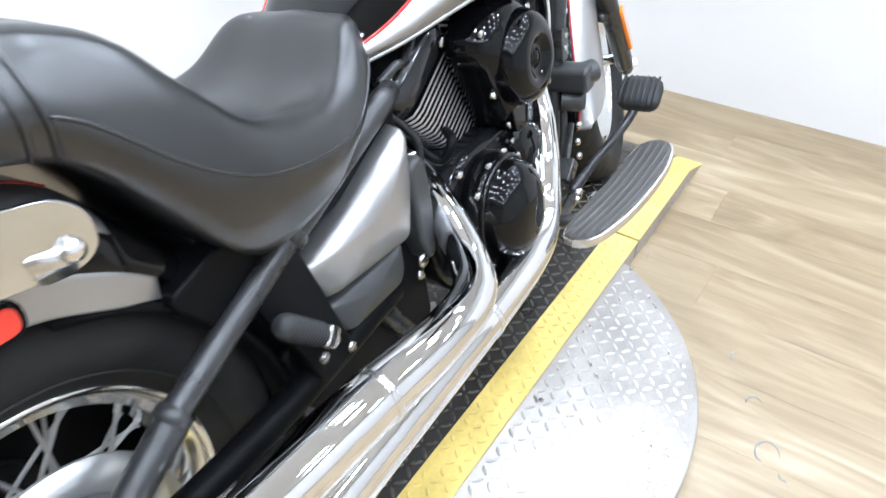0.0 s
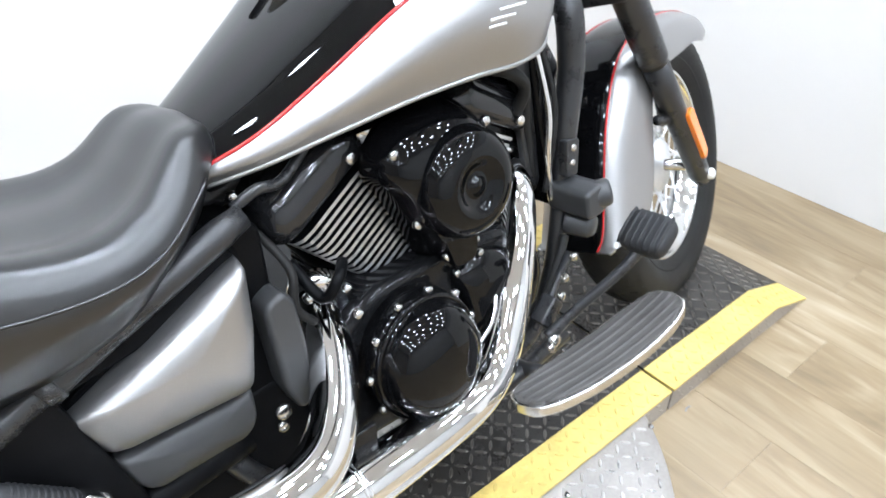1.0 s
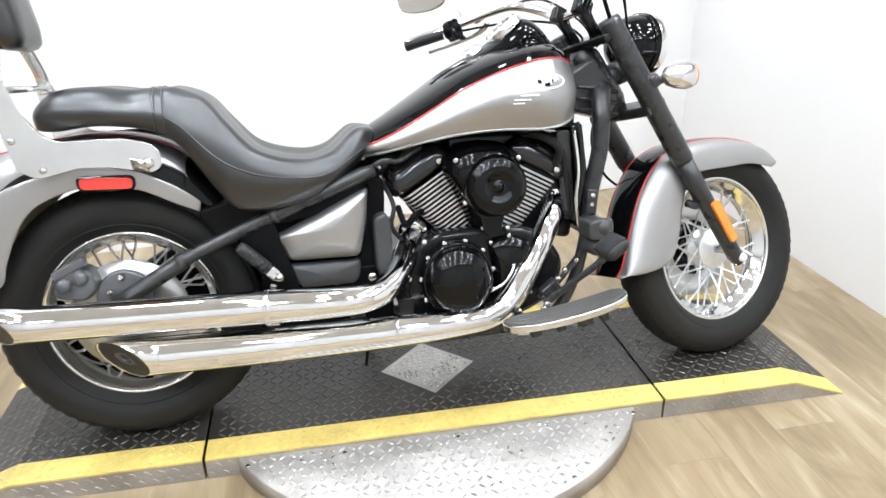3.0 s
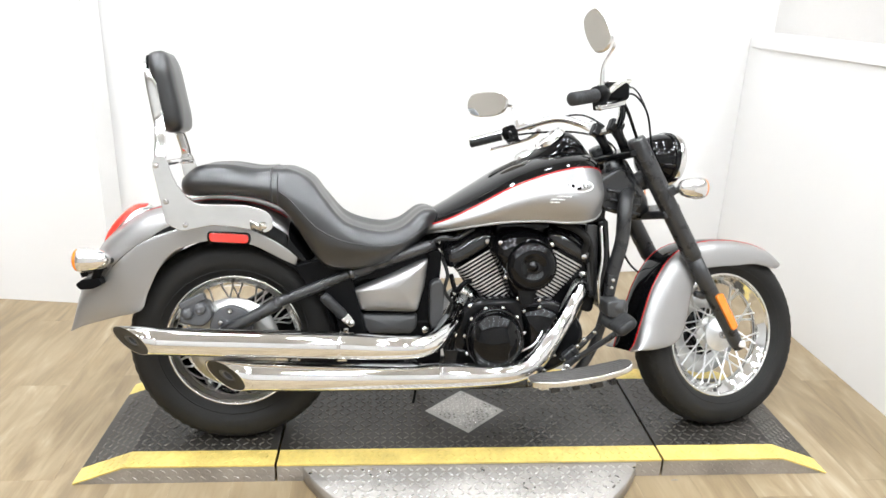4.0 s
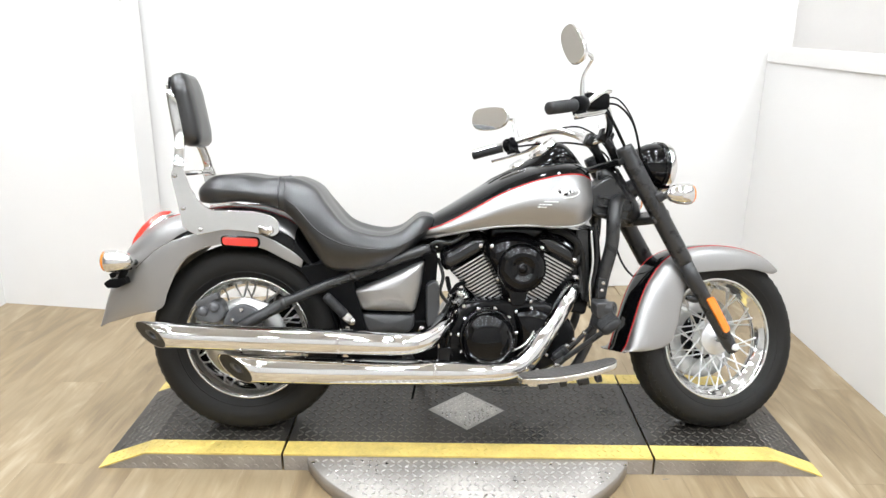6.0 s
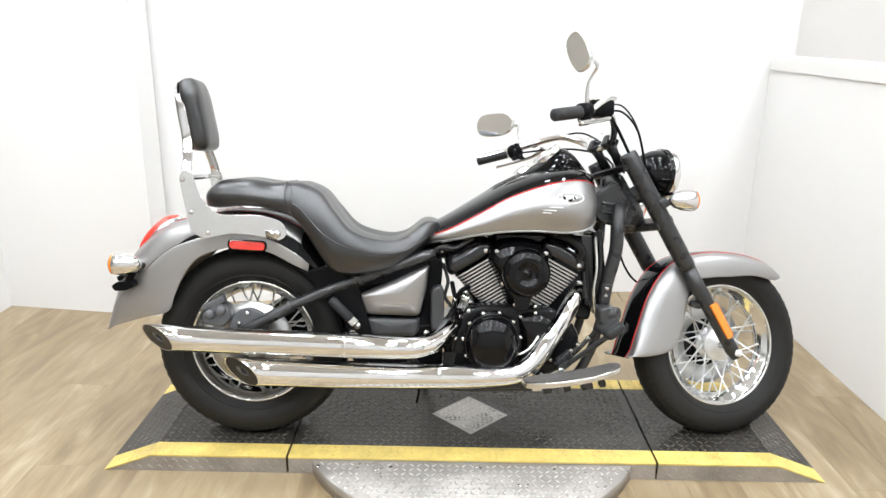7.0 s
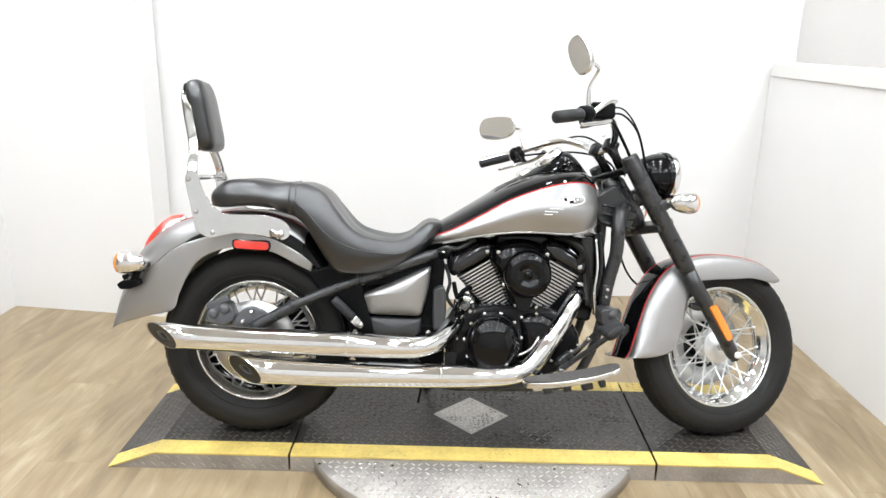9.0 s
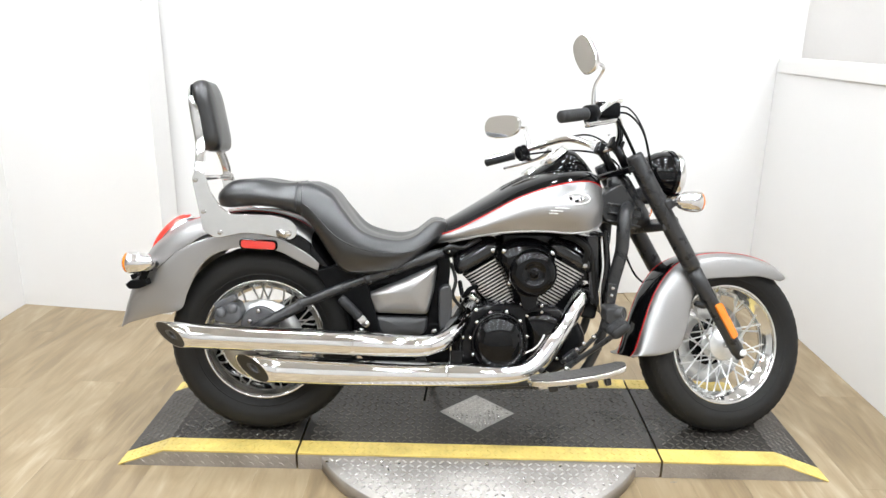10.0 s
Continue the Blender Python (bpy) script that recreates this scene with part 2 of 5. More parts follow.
def block(size, m=None, bm=None):
    bm = bm or bmesh.new()
    bmesh.ops.create_cube(bm, size=1.0, matrix=(m or Matrix()) @ Matrix.Diagonal((*size, 1)))
    return bm


def plate(outline, y0, y1, bm=None, inset=0.0):
    """An upright plate: an outline of (x, z) pairs between two values of y; inset draws the outer face in."""
    bm = bm or bmesh.new()
    c = np.mean(np.asarray(outline), axis=0)
    near = []
    for x, z in outline:
        d = Vector((c[0] - x, 0, c[1] - z))
        d = d.normalized() * inset if inset else d * 0
        near.append(bm.verts.new((x + d.x, y0, z + d.z)))
    far = [bm.verts.new((x, y1, z)) for x, z in outline]
    n = len(outline)
    bm.faces.new(near)
    bm.faces.new(far[::-1])
    for k in range(n):
        j = (k + 1) % n
        bm.faces.new((near[k], far[k], far[j], near[j]))
    return bm


def rounded(outline, radius, n=4):
    """Rounds the corners of an outline of pairs."""
    out = []
    m = len(outline)
    for i in range(m):
        a, b, c = (Vector(outline[(i + k) % m]) for k in (-1, 0, 1))
        r = min(radius, (a - b).length * 0.45, (c - b).length * 0.45)
        p, q = b + (a - b).normalized() * r, b + (c - b).normalized() * r
        for k in range(n + 1):
            f = k / n
            out.append(tuple((p * (1 - f) + b * f) * (1 - f) + (b * (1 - f) + q * f) * f))
    return out


def skin(rows, u0, u1, v0, v1, nu=40, nv=12):
    """A patch of a left-right even skin. Each row holds five points of its right half, the last at the middle; v runs 0 to 8."""
    full = [[*r, *[(p[0], -p[1], p[2]) for p in r[-2::-1]]] for r in rows]
    arr = np.array(full, float)
    bm = bmesh.new()
    out = []
    for i in range(nu + 1):
        u = u0 + (u1 - u0) * i / nu
        section = catmull(arr.reshape(len(rows), -1), u).reshape(-1, 3)
        a = v0(u) if callable(v0) else v0
        b = v1(u) if callable(v1) else v1
        out.append([catmull(section, a + (b - a) * k / nv) for k in range(nv + 1)])
    return rings(bm, out, caps=False, around=False)


def skin_point(rows, u, v):
    full = [[*r, *[(p[0], -p[1], p[2]) for p in r[-2::-1]]] for r in rows]
    return catmull(catmull(np.array(full, float).reshape(len(rows), -1), u).reshape(-1, 3), v)


def bolt(m, r=0.006, h=0.005):
    bm = bmesh.new()
    return lathe([(0, h), (r * 0.7, h), (r, h * 0.75), (r, 0)], 12, m, bm)


def toward(p, d):
    """A pose at p whose z axis points along d."""
    return Matrix.Translation(p) @ Vector(d).to_track_quat("Z", "Y").to_matrix().to_4x4()


RIGHT = (0, -1, 0)

# ---- the room ----
BACK_L, BACK_R = Vector((-1.62, 1.205, 0)), Vector((2.385, 1.68, 0))
along = (BACK_R - BACK_L).normalized()
HEIGHT = 3.9


def wall(name, a, b, z0, z1, thick, mat, label):
    a, b = Vector(a), Vector(b)
    d = b - a
    ang = math.atan2(d.y, d.x)
    bm = block((d.length, thick, z1 - z0), Matrix.Translation((a + b) / 2 + Vector((0, 0, (z0 + z1) / 2))) @ Matrix.Rotation(ang, 4, "Z") @ Matrix.Translation((0, thick / 2, 0)))
    ob = part(name, bm, mat, smooth=False)
    return tagged(ob, label, "wall", kind="structure")


far_r = BACK_L + along * 6.9
wall("wall_panel", (-1.62, 1.2225, 0), (-0.795, 1.1185, 0), 0, HEIGHT, 0.16, WALL, "white painted wall panel standing forward of the back wall")
wall("wall_back", BACK_L + along * 0.70, BACK_R + along * 0.13, 0, HEIGHT, 0.12, WALL, "plain bright white painted wall behind the motorcycle")
wall("wall_left", (-1.62, 0.50, 0), (-1.62, 1.36, 0), 0, HEIGHT, 0.12, WALL, "plain white painted wall beside the floor")
wall("wall_right", (2.385, 1.678, 0), (2.385, -2.0, 0), 0, 1.300, 0.12, WALL, "white half-height partition wall with a trim cap")
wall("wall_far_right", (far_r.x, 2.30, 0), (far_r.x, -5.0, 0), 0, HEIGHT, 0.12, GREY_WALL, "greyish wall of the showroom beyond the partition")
wall("wall_beyond", BACK_R + along * 0.13 + Vector((0, 0.18, 0)), far_r + Vector((0, 0.18, 0)), 0, HEIGHT, 0.12, SHADED_WALL, "wall seen over the partition, its shade put in as grey")
wall("wall_far_left", (-4.6, -5.0, 0), (-4.6, 1.2, 0), 0, HEIGHT, 0.12, TAN_WALL, "tan wall of the showroom past the white wall")
wall("wall_side", (-4.6, 1.2, 0), (-1.74, 1.2, 0), 0, HEIGHT, 0.12, GREY_WALL, "greyish showroom wall beside the display")
wall("wall_front", (far_r.x, -5.0, 0), (-4.6, -5.0, 0), 0, HEIGHT, 0.12, CREAM_WALL, "plain cream showroom wall facing the display")
cap = block((0.146, 3.64, 0.074), Matrix.Translation((2.445, -0.18, 1.287)))
tagged(part("trim", cap, TRIM, bevel=0.006), "white painted cap on the half-height wall", "trim", kind="structure")
top = block((far_r.x + 5.0, 8.6, 0.1), Matrix.Translation(((far_r.x - 4.6) / 2, -1.2, HEIGHT + 0.05)))
tagged(part("ceiling", top, CEILING, smooth=False), "plain pale ceiling with rows of lamps", "ceiling", kind="structure")
base = block((far_r.x + 5.0, 8.6, 0.1), Matrix.Translation(((far_r.x - 4.6) / 2, -1.2, -0.055)))
floor = tagged(part("floor", base, WOOD, smooth=False), "light oak-look vinyl plank floor", "floor", kind="structure")


# ---- ceiling lamps ----
def ceiling_lamp(x, y):
    root = new("ceiling_lamp")
    root.location = (x, y, HEIGHT)
    part("housing", lathe([(0, 0), (0.06, -0.002), (0.07, -0.03), (0.128, -0.055), (0.132, -0.066), (0.123, -0.066)], 28, Matrix()), FRAME_W, root)
    part("diffuser", lathe([(0, -0.074), (0.08, -0.072), (0.119, -0.066), (0.120, -0.062), (0, -0.06)], 28, Matrix()), LED, root, "glowing white lamp diffuser")
    return tagged(root, "round white led ceiling lamp with a glowing diffuser", "lamp", "ceiling lamps")


first = None
lamp_rng = random.Random(4)
for row in range(5):
    for col in range(7):
        x, y = -2.7 + 1.12 * col + lamp_rng.uniform(-0.22, 0.22), 0.40 - 1.05 * row + lamp_rng.uniform(-0.20, 0.20)
        if first is None:
            first = ceiling_lamp(x, y)
        else:
            copy_thing(first, pose(x, y, HEIGHT))

# ---- the display platform ----
PX0, PX1, PY0, PY1, DECK = -0.462, 1.945, -0.231, 0.367, 0.063
JOINTS = (0.151, 1.381)
platform = tagged(new("display_platform"), "low steel tread plate platform with worn black top and yellow edges", "platform")
platform.location = (0.765, 0.068, 0)
BACKSHIFT = Matrix.Translation((-0.765, -0.068, 0))


def deck_section(x0, x1, ramp0, ramp1, y0, y1, z, thick, mat, name, label):
    """A plate of the deck between two joints; ramp0 and ramp1 are the lengths that slope to the floor."""
    prof = [(x0, z if not ramp0 else 0.004)]
    if ramp0:
        prof.append((x0 + ramp0, z))
    if ramp1:
        prof.append((x1 - ramp1, z))
    prof.append((x1, z if not ramp1 else 0.004))
    low = [(x, max(zz - thick, 0.0005)) for x, zz in prof]
    return part(name, plate(prof + low[::-1], y0, y1), mat, platform, label, BACKSHIFT, smooth=False)


SECTIONS = [(PX0, JOINTS[0] - 0.004, 0.16, 0), (JOINTS[0] + 0.004, JOINTS[1] - 0.004, 0, 0), (JOINTS[1] + 0.004, PX1, 0, 0.16)]
for x0, x1, r0, r1 in SECTIONS:
    deck_section(x0, x1, r0, r1, PY0 + 0.078, PY1 - 0.078, DECK, 0.006, TREAD_BLACK, "deck_plate", "worn black tread plate")
    for ya, yb in ((PY0, PY0 + 0.078), (PY1 - 0.078, PY1)):
        deck_section(x0, x1, r0, r1, ya, yb, DECK + 0.0006, 0.006, YELLOW, "yellow_edge", "yellow painted tread plate edge")
    for ya in (PY0 + 0.002, PY1 - 0.006):
        deck_section(x0 + (0.02 if r0 else 0), x1 - (0.02 if r1 else 0), r0 - 0.02 if r0 else 0, r1 - 0.02 if r1 else 0, ya, ya + 0.004, DECK - 0.004, 0.2, TREAD_BARE, "side_plate", "bare tread plate side")
disc = lathe([(0, 0.052), (0.594, 0.052), (0.597, 0.049), (0.597, 0.002), (0, 0.002)], 128, Matrix.Translation((0.765, 0.045, 0)))
part("turntable_disc", disc, TREAD_BARE, platform, "round bare tread plate turntable disc", BACKSHIFT, bevel=0)
dia = [(0.627, 0.068), (0.767, -0.069), (0.907, 0.068), (0.767, 0.205)]
bm = bmesh.new()
rings(bm, [[(x, y, DECK - 0.003) for x, y in dia], [(x, y, DECK + 0.0012) for x, y in dia]])
part("bare_diamond", bm, TREAD_DIRTY, platform, "diamond of bare tread plate in the black deck", BACKSHIFT, smooth=False)


# tread lugs: short raised bars set crosswise in turn, kept clear of the joints
def lugs(inside, height, x0, x1, y0, y1, mat, name, pitch=0.0245, rise=0.0016, reach=0.54):
    bm = bmesh.new()
    nx, ny = int((x1 - x0) / pitch), max(1, int((y1 - y0) / pitch))
    px, py = (x1 - x0) / nx, (y1 - y0) / ny
    for i in range(nx):
        for j in range(ny):
            x, y = x0 + px * (i + 0.5), y0 + py * (j + 0.5)
            if not inside(x, y):
                continue
            c = Matrix.Translation((x, y, height(x))) @ Matrix.Rotation(slope(x), 4, "Y") @ Matrix.Rotation(radians(45 if (i + j) % 2 else -45), 4, "Z")
            base_r = [(u * pitch, v * pitch) for u, v in ((-reach, 0), (-reach / 2, -0.14), (reach / 2, -0.14), (reach, 0), (reach / 2, 0.14), (-reach / 2, 0.14))]
            rows = [[c @ Vector((u * w, v * w, z)) for u, v in base_r] for w, z in ((1.0, -0.0005), (0.62, rise))]
            vs = [[bm.verts.new(p) for p in r] for r in rows]
            for k in range(6):
                bm.faces.new((vs[0][k], vs[0][(k + 1) % 6], vs[1][(k + 1) % 6], vs[1][k]))
            bm.faces.new(vs[1])
    return tagged(part(name, bm, mat, platform, "", BACKSHIFT, smooth=False), kind="stuff")


def slope(x):
    return -math.atan2(DECK, 0.16) if x < PX0 + 0.16 else math.atan2(DECK, 0.16) if x > PX1 - 0.16 else 0.0


def deck_z(x):
    return DECK + 0.0008 - max(0.0, PX0 + 0.16 - x, x - PX1 + 0.16) * (DECK - 0.004) / 0.16


def clear(x):
    return min(abs(x - j) for j in JOINTS) > 0.015 and PX0 + 0.015 < x < PX1 - 0.015


def in_dia(x, y, grow=0.0):
    return abs(x - 0.767) / (0.140 + grow) + abs(y - 0.068) / (0.137 + grow) < 1


lugs(lambda x, y: clear(x) and not in_dia(x, y, 0.016), deck_z, PX0, PX1, PY0 + 0.078, PY1 - 0.078, TREAD_WORN, "tread_pattern")
lugs(lambda x, y: in_dia(x, y, -0.014), lambda x: DECK + 0.0014, 0.62, 0.92, -0.08, 0.22, TREAD_SHINE, "tread_pattern", 0.0165)
lugs(lambda x, y: clear(x), lambda x: deck_z(x) + 0.0006, PX0, PX1, PY0 + 0.004, PY0 + 0.076, YELLOW, "tread_pattern", 0.0235, 0.0013, 0.44)
lugs(lambda x, y: clear(x), lambda x: deck_z(x) + 0.0006, PX0, PX1, PY1 - 0.074, PY1 - 0.002, YELLOW, "tread_pattern", 0.0235, 0.0013, 0.44)
lugs(lambda x, y: (x - 0.765) ** 2 + (y - 0.045) ** 2 < 0.58 ** 2, lambda x: 0.0522, 0.16, 1.37, -0.56, PY0 - 0.004, TREAD_SHINE, "tread_pattern", 0.0245, 0.0018, 0.50)
side_lugs = bmesh.new()
for i in range(int((PX1 - PX0) / 0.034)):
    for j in range(2):
        x, z = PX0 + 0.034 * (i + 0.5 + 0.5 * j), 0.017 + 0.026 * j
        if clear(x) and z < deck_z(x) - 0.012:
            c = Matrix.Translation((x, PY0 + 0.0022, z)) @ Matrix.Rotation(radians(90), 4, "X") @ Matrix.Rotation(radians(-35), 4, "Z")
            rows = [[c @ Vector((u * w, v * w, h)) for u, v in [(-0.0125, 0), (-0.006, -0.0034), (0.006, -0.0034), (0.0125, 0), (0.006, 0.0034), (-0.006, 0.0034)]] for w, h in ((1.0, -0.0005), (0.62, 0.0014))]
            vs = [[side_lugs.verts.new(p) for p in r] for r in rows]
            for k in range(6):
                side_lugs.faces.new((vs[0][k], vs[0][(k + 1) % 6], vs[1][(k + 1) % 6], vs[1][k]))
            side_lugs.faces.new(vs[1])
tagged(part("tread_pattern", side_lugs, TREAD_BARE, platform, "", BACKSHIFT, smooth=False), kind="stuff")
for x, y in ((1.279, -0.255), (1.037, -0.255), (0.793, -0.258), (1.038, -0.462), (0.80, -0.51), (0.55, -0.46), (0.50, -0.26), (0.26, -0.262)):
    part("screw", bolt(Matrix.Translation((x, y, 0.0521)), 0.006, 0.002), STEEL, platform, m=BACKSHIFT)

# ---- the motorcycle ----
LEAN_DEG, STEER_DEG, YAW_DEG = 10.0, 16.0, 2.55
bike = tagged(new("motorcycle"), "silver and black cruiser motorcycle with chrome exhausts leaning on its stand", "motorcycle")
YAW = radians(YAW_DEG)
bike.matrix_basis = pose(0.97 * (1 - math.cos(YAW)), -0.97 * math.sin(YAW), DECK, -LEAN_DEG, 0, YAW_DEG)
AXIS_P, AXIS_D = Vector((1.80, 0, 0)), Vector((-math.sin(radians(32)), 0, math.cos(radians(32))))
STEER = Matrix.Translation(AXIS_P + Vector((0.010, 0, -0.007))) @ Matrix.Rotation(radians(STEER_DEG), 4, AXIS_D) @ Matrix.Translation(-AXIS_P)


# tank
def tank_row(x, wl, zl, w, zw, ws, zs, zt):
    return [(x, -wl, zl), (x, -w, zw), (x, -ws, zs), (x, -ws * 0.70, zt + 0.014 - (zt + 0.014 - zs) * 0.27), (x, 0, zt + 0.014)]


TANK = [tank_row(*r) for r in [
    (0.606, 0.080, 0.672, 0.092, 0.684, 0.088, 0.695, 0.712), (0.680, 0.125, 0.687, 0.136, 0.705, 0.124, 0.724, 0.752), (0.773, 0.165, 0.708, 0.180, 0.742, 0.154, 0.775, 0.808),
    (0.864, 0.188, 0.721, 0.207, 0.777, 0.177, 0.827, 0.862), (0.956, 0.198, 0.724, 0.223, 0.800, 0.188, 0.863, 0.898), (1.048, 0.197, 0.719, 0.223, 0.800, 0.180, 0.885, 0.918),
    (1.120, 0.176, 0.726, 0.198, 0.802, 0.148, 0.886, 0.914), (1.165, 0.120, 0.750, 0.140, 0.806, 0.100, 0.868, 0.890), (1.184, 0.020, 0.795, 0.024, 0.815, 0.018, 0.838, 0.846)]]
tank = part("fuel_tank", skin(TANK, 0, 8, 2, 6, 56, 20), BLACK, bike, "gloss black fuel tank top")
part("side_panel", skin(TANK, 0, 8, 0, 2, 56, 14), SILVER, tank, "metallic silver tank side")
part("side_panel", skin(TANK, 0, 8, 6, 8, 56, 14), SILVER, tank, "metallic silver tank side")
part("underside", rings(bmesh.new(), [[skin_point(TANK, 8 * k / 30, 0.0), skin_point(TANK, 8 * k / 30, 0) + np.array((0, 0.03, 0.012)), skin_point(TANK, 8 * k / 30, 8) + np.array((0, -0.03, 0.012)), skin_point(TANK, 8 * k / 30, 8)] for k in range(28)], False, False), DARK, tank)
for v, s in ((2, 1), (6, -1)):
    part("pinstripe", tube([skin_point(TANK, 7.2 * k / 40, v) for k in range(41)], 0.0026, 8), RED_LINE, tank, "thin red pinstripe")
for v in (0, 8):
    part("seam", tube([skin_point(TANK, 7.5 * k / 40, v) for k in range(41)], 0.0035, 8), SILVER, tank)
# badge with illegible script, as an oval and bars
badge_m = toward(Vector(skin_point(TANK, 5.15, 1.35)) + Vector((0, -0.001, 0)), (0.04, -0.97, 0.2)) @ Matrix.Rotation(radians(90), 4, "Z")
part("badge", lathe([(0, 0.002), (0.9, 0.002), (1.0, 0.0)], 32, badge_m @ Matrix.Diagonal((0.017, 0.043, 1, 1))), SILVER, tank, "silver oval badge with a white rim")
for dx, w in ((-0.018, 0.015), (0.0, 0.012), (0.017, 0.017)):
    part("badge_shade", block((0.0085, w, 0.0010), badge_m @ Matrix.Translation((-0.0065 + 0.012 * abs(dx) / 0.03, -dx, 0.0022))), BLACK, tank, smooth=False)
for dx, h, w in ((-0.027, 0.016, 0.004), (-0.012, 0.018, 0.005), (-0.002, 0.009, 0.008), (0.009, 0.015, 0.004), (0.020, 0.007, 0.008)):
    part("badge_bar", block((h, w, 0.0012), badge_m @ Matrix.Translation((0.001, -dx, 0.0026)) @ Matrix.Rotation(radians(14), 4, "Z")), WHITE_MARK, tank, smooth=False)
for u0, u1, v in ((4.35, 4.85, 1.02), (4.18, 4.62, 0.90), (4.15, 4.45, 0.80)):
    part("badge_streak", tube([Vector(skin_point(TANK, u0 + (u1 - u0) * k / 6, v)) for k in range(7)], 0.0018, 6), WHITE_MARK, tank, "thin white streak")
part("badge_rim", tube([badge_m @ Vector((0.0175 * math.cos(a), 0.0435 * math.sin(a), 0.001)) for a in (2 * math.pi * k / 32 for k in range(33))], 0.0026, 8), WHITE_MARK, tank)

# dash console on the tank
DASH = [[(x, -w, z0), (x, -w * 1.02, z0 + (z1 - z0) * 0.3), (x, -w * 0.8, z0 + (z1 - z0) * 0.72), (x, -w * 0.45, z0 + (z1 - z0) * 0.94), (x, 0, z1)] for x, w, z0, z1 in [
    (0.800, 0.012, 0.826, 0.836), (0.84, 0.042, 0.842, 0.866), (0.90, 0.062, 0.866, 0.896), (0.975, 0.074, 0.884, 0.936), (1.035, 0.078, 0.892, 0.980), (1.075, 0.076, 0.892, 0.993), (1.115, 0.066, 0.888, 0.966), (1.165, 0.045, 0.870, 0.900), (1.185, 0.01, 0.850, 0.856)]]
dash = part("dash_console", skin(DASH, 0, 8, 0, 8, 48, 24), BLACK, bike, "gloss black dash console with chrome bezel")
for v in (0.6, 7.4):
    part("trim_strip", tube([np.array(skin_point(DASH, 0.6 + 5.4 * k / 24, v)) for k in range(25)], 0.004, 8), CHROME, dash, "chrome console trim")
gauge_m = toward((1.018, 0, 0.974), (-0.62, 0, 0.78))
part("speedometer", lathe([(0, 0.004), (0.044, 0.004), (0.044, 0.0)], 40, gauge_m), LENS, dash, "round speedometer glass")
part("bezel", lathe([(0.044, 0.0), (0.044, 0.006), (0.049, 0.008), (0.054, 0.004), (0.055, -0.012)], 40, gauge_m), CHROME, dash, "chrome bezel")
part("fuel_cap", lathe([(0, 0.016), (0.02, 0.015), (0.028, 0.010), (0.031, 0.0)], 32, toward((0.935, 0, 0.912), (-0.5, 0, 0.87))), CHROME, dash)


# seat
def seat_row(x, zt, we, ze, wm, zm, wb, zb):
    return [(x, -wb, zb), (x, -wm, zm), (x, -we, ze), (x, -we * 0.5, zt - 0.003), (x, 0, zt)]


PILLION = [seat_row(*r) for r in [(-0.1310, 0.8330, 0.02, 0.831, 0.03, 0.8160, 0.02, 0.8040), (-0.1190, 0.8440, 0.085, 0.8430, 0.112, 0.8240, 0.100, 0.7950), (-0.0720, 0.8775, 0.103, 0.8750, 0.139, 0.8360, 0.131, 0.7900),
    (0.0121, 0.8829, 0.108, 0.881, 0.149, 0.8348, 0.139, 0.7965), (0.0897, 0.8724, 0.108, 0.8704, 0.149, 0.8242, 0.139, 0.7878), (0.1384, 0.8738, 0.113, 0.8699, 0.149, 0.8168, 0.139, 0.7744), (0.1657, 0.8696, 0.113, 0.8657, 0.147, 0.8086, 0.137, 0.7613)]]
RIDER = [seat_row(*r) for r in [(0.1638, 0.8716, 0.116, 0.8667, 0.15, 0.8086, 0.14, 0.7613), (0.1969, 0.8733, 0.123, 0.8615, 0.16, 0.7806, 0.149, 0.7294), (0.2556, 0.8471, 0.143, 0.8254, 0.179, 0.7089, 0.161, 0.6379),
    (0.2997, 0.7834, 0.156, 0.7755, 0.189, 0.6709, 0.169, 0.5859), (0.3635, 0.7096, 0.163, 0.7135, 0.192, 0.6483, 0.169, 0.5741), (0.462, 0.6806, 0.156, 0.6865, 0.186, 0.639, 0.164, 0.5895),
    (0.531, 0.6949, 0.136, 0.6959, 0.166, 0.6502, 0.144, 0.6195), (0.5904, 0.7419, 0.112, 0.738, 0.139, 0.6872, 0.121, 0.6573), (0.6222, 0.7502, 0.096, 0.7442, 0.112, 0.7083, 0.095, 0.6884), (0.6461, 0.7437, 0.07, 0.7367, 0.082, 0.7198, 0.07, 0.7058), (0.656, 0.7236, 0.02, 0.7216, 0.03, 0.7156, 0.02, 0.7096)]]


def closed_skin(rows, nu, nv):
    n = len(rows) - 1
    bm = bmesh.new()
    out = []
    for i in range(nu + 1):
        u = n * i / nu
        out.append([skin_point(rows, u, 8 * k / nv) for k in range(nv + 1)])
    return rings(bm, out, True, True)


seat = part("seat", closed_skin(RIDER, 60, 36), VINYL, bike, "black vinyl rider seat")
part("pillion_pad", closed_skin(PILLION, 40, 36), VINYL, seat, "black vinyl passenger pad")
for u in (5.1, 5.85):
    part("welt", tube([np.array(skin_point(PILLION, u, 8 * k / 32)) for k in range(33)], 0.0035, 8), VINYL, seat)
part("piping", tube([skin_point(RIDER, 0.1 + 7.4 * k / 30, 0.95 + 0.22 * math.sin(math.pi * k / 30)) for k in range(31)], 0.0022, 8), VINYL, seat)
part("piping", tube([skin_point(RIDER, 7.4 - 7.3 * k / 30, 7.05 - 0.22 * math.sin(math.pi * k / 30)) for k in range(31)], 0.0022, 8), VINYL, seat)
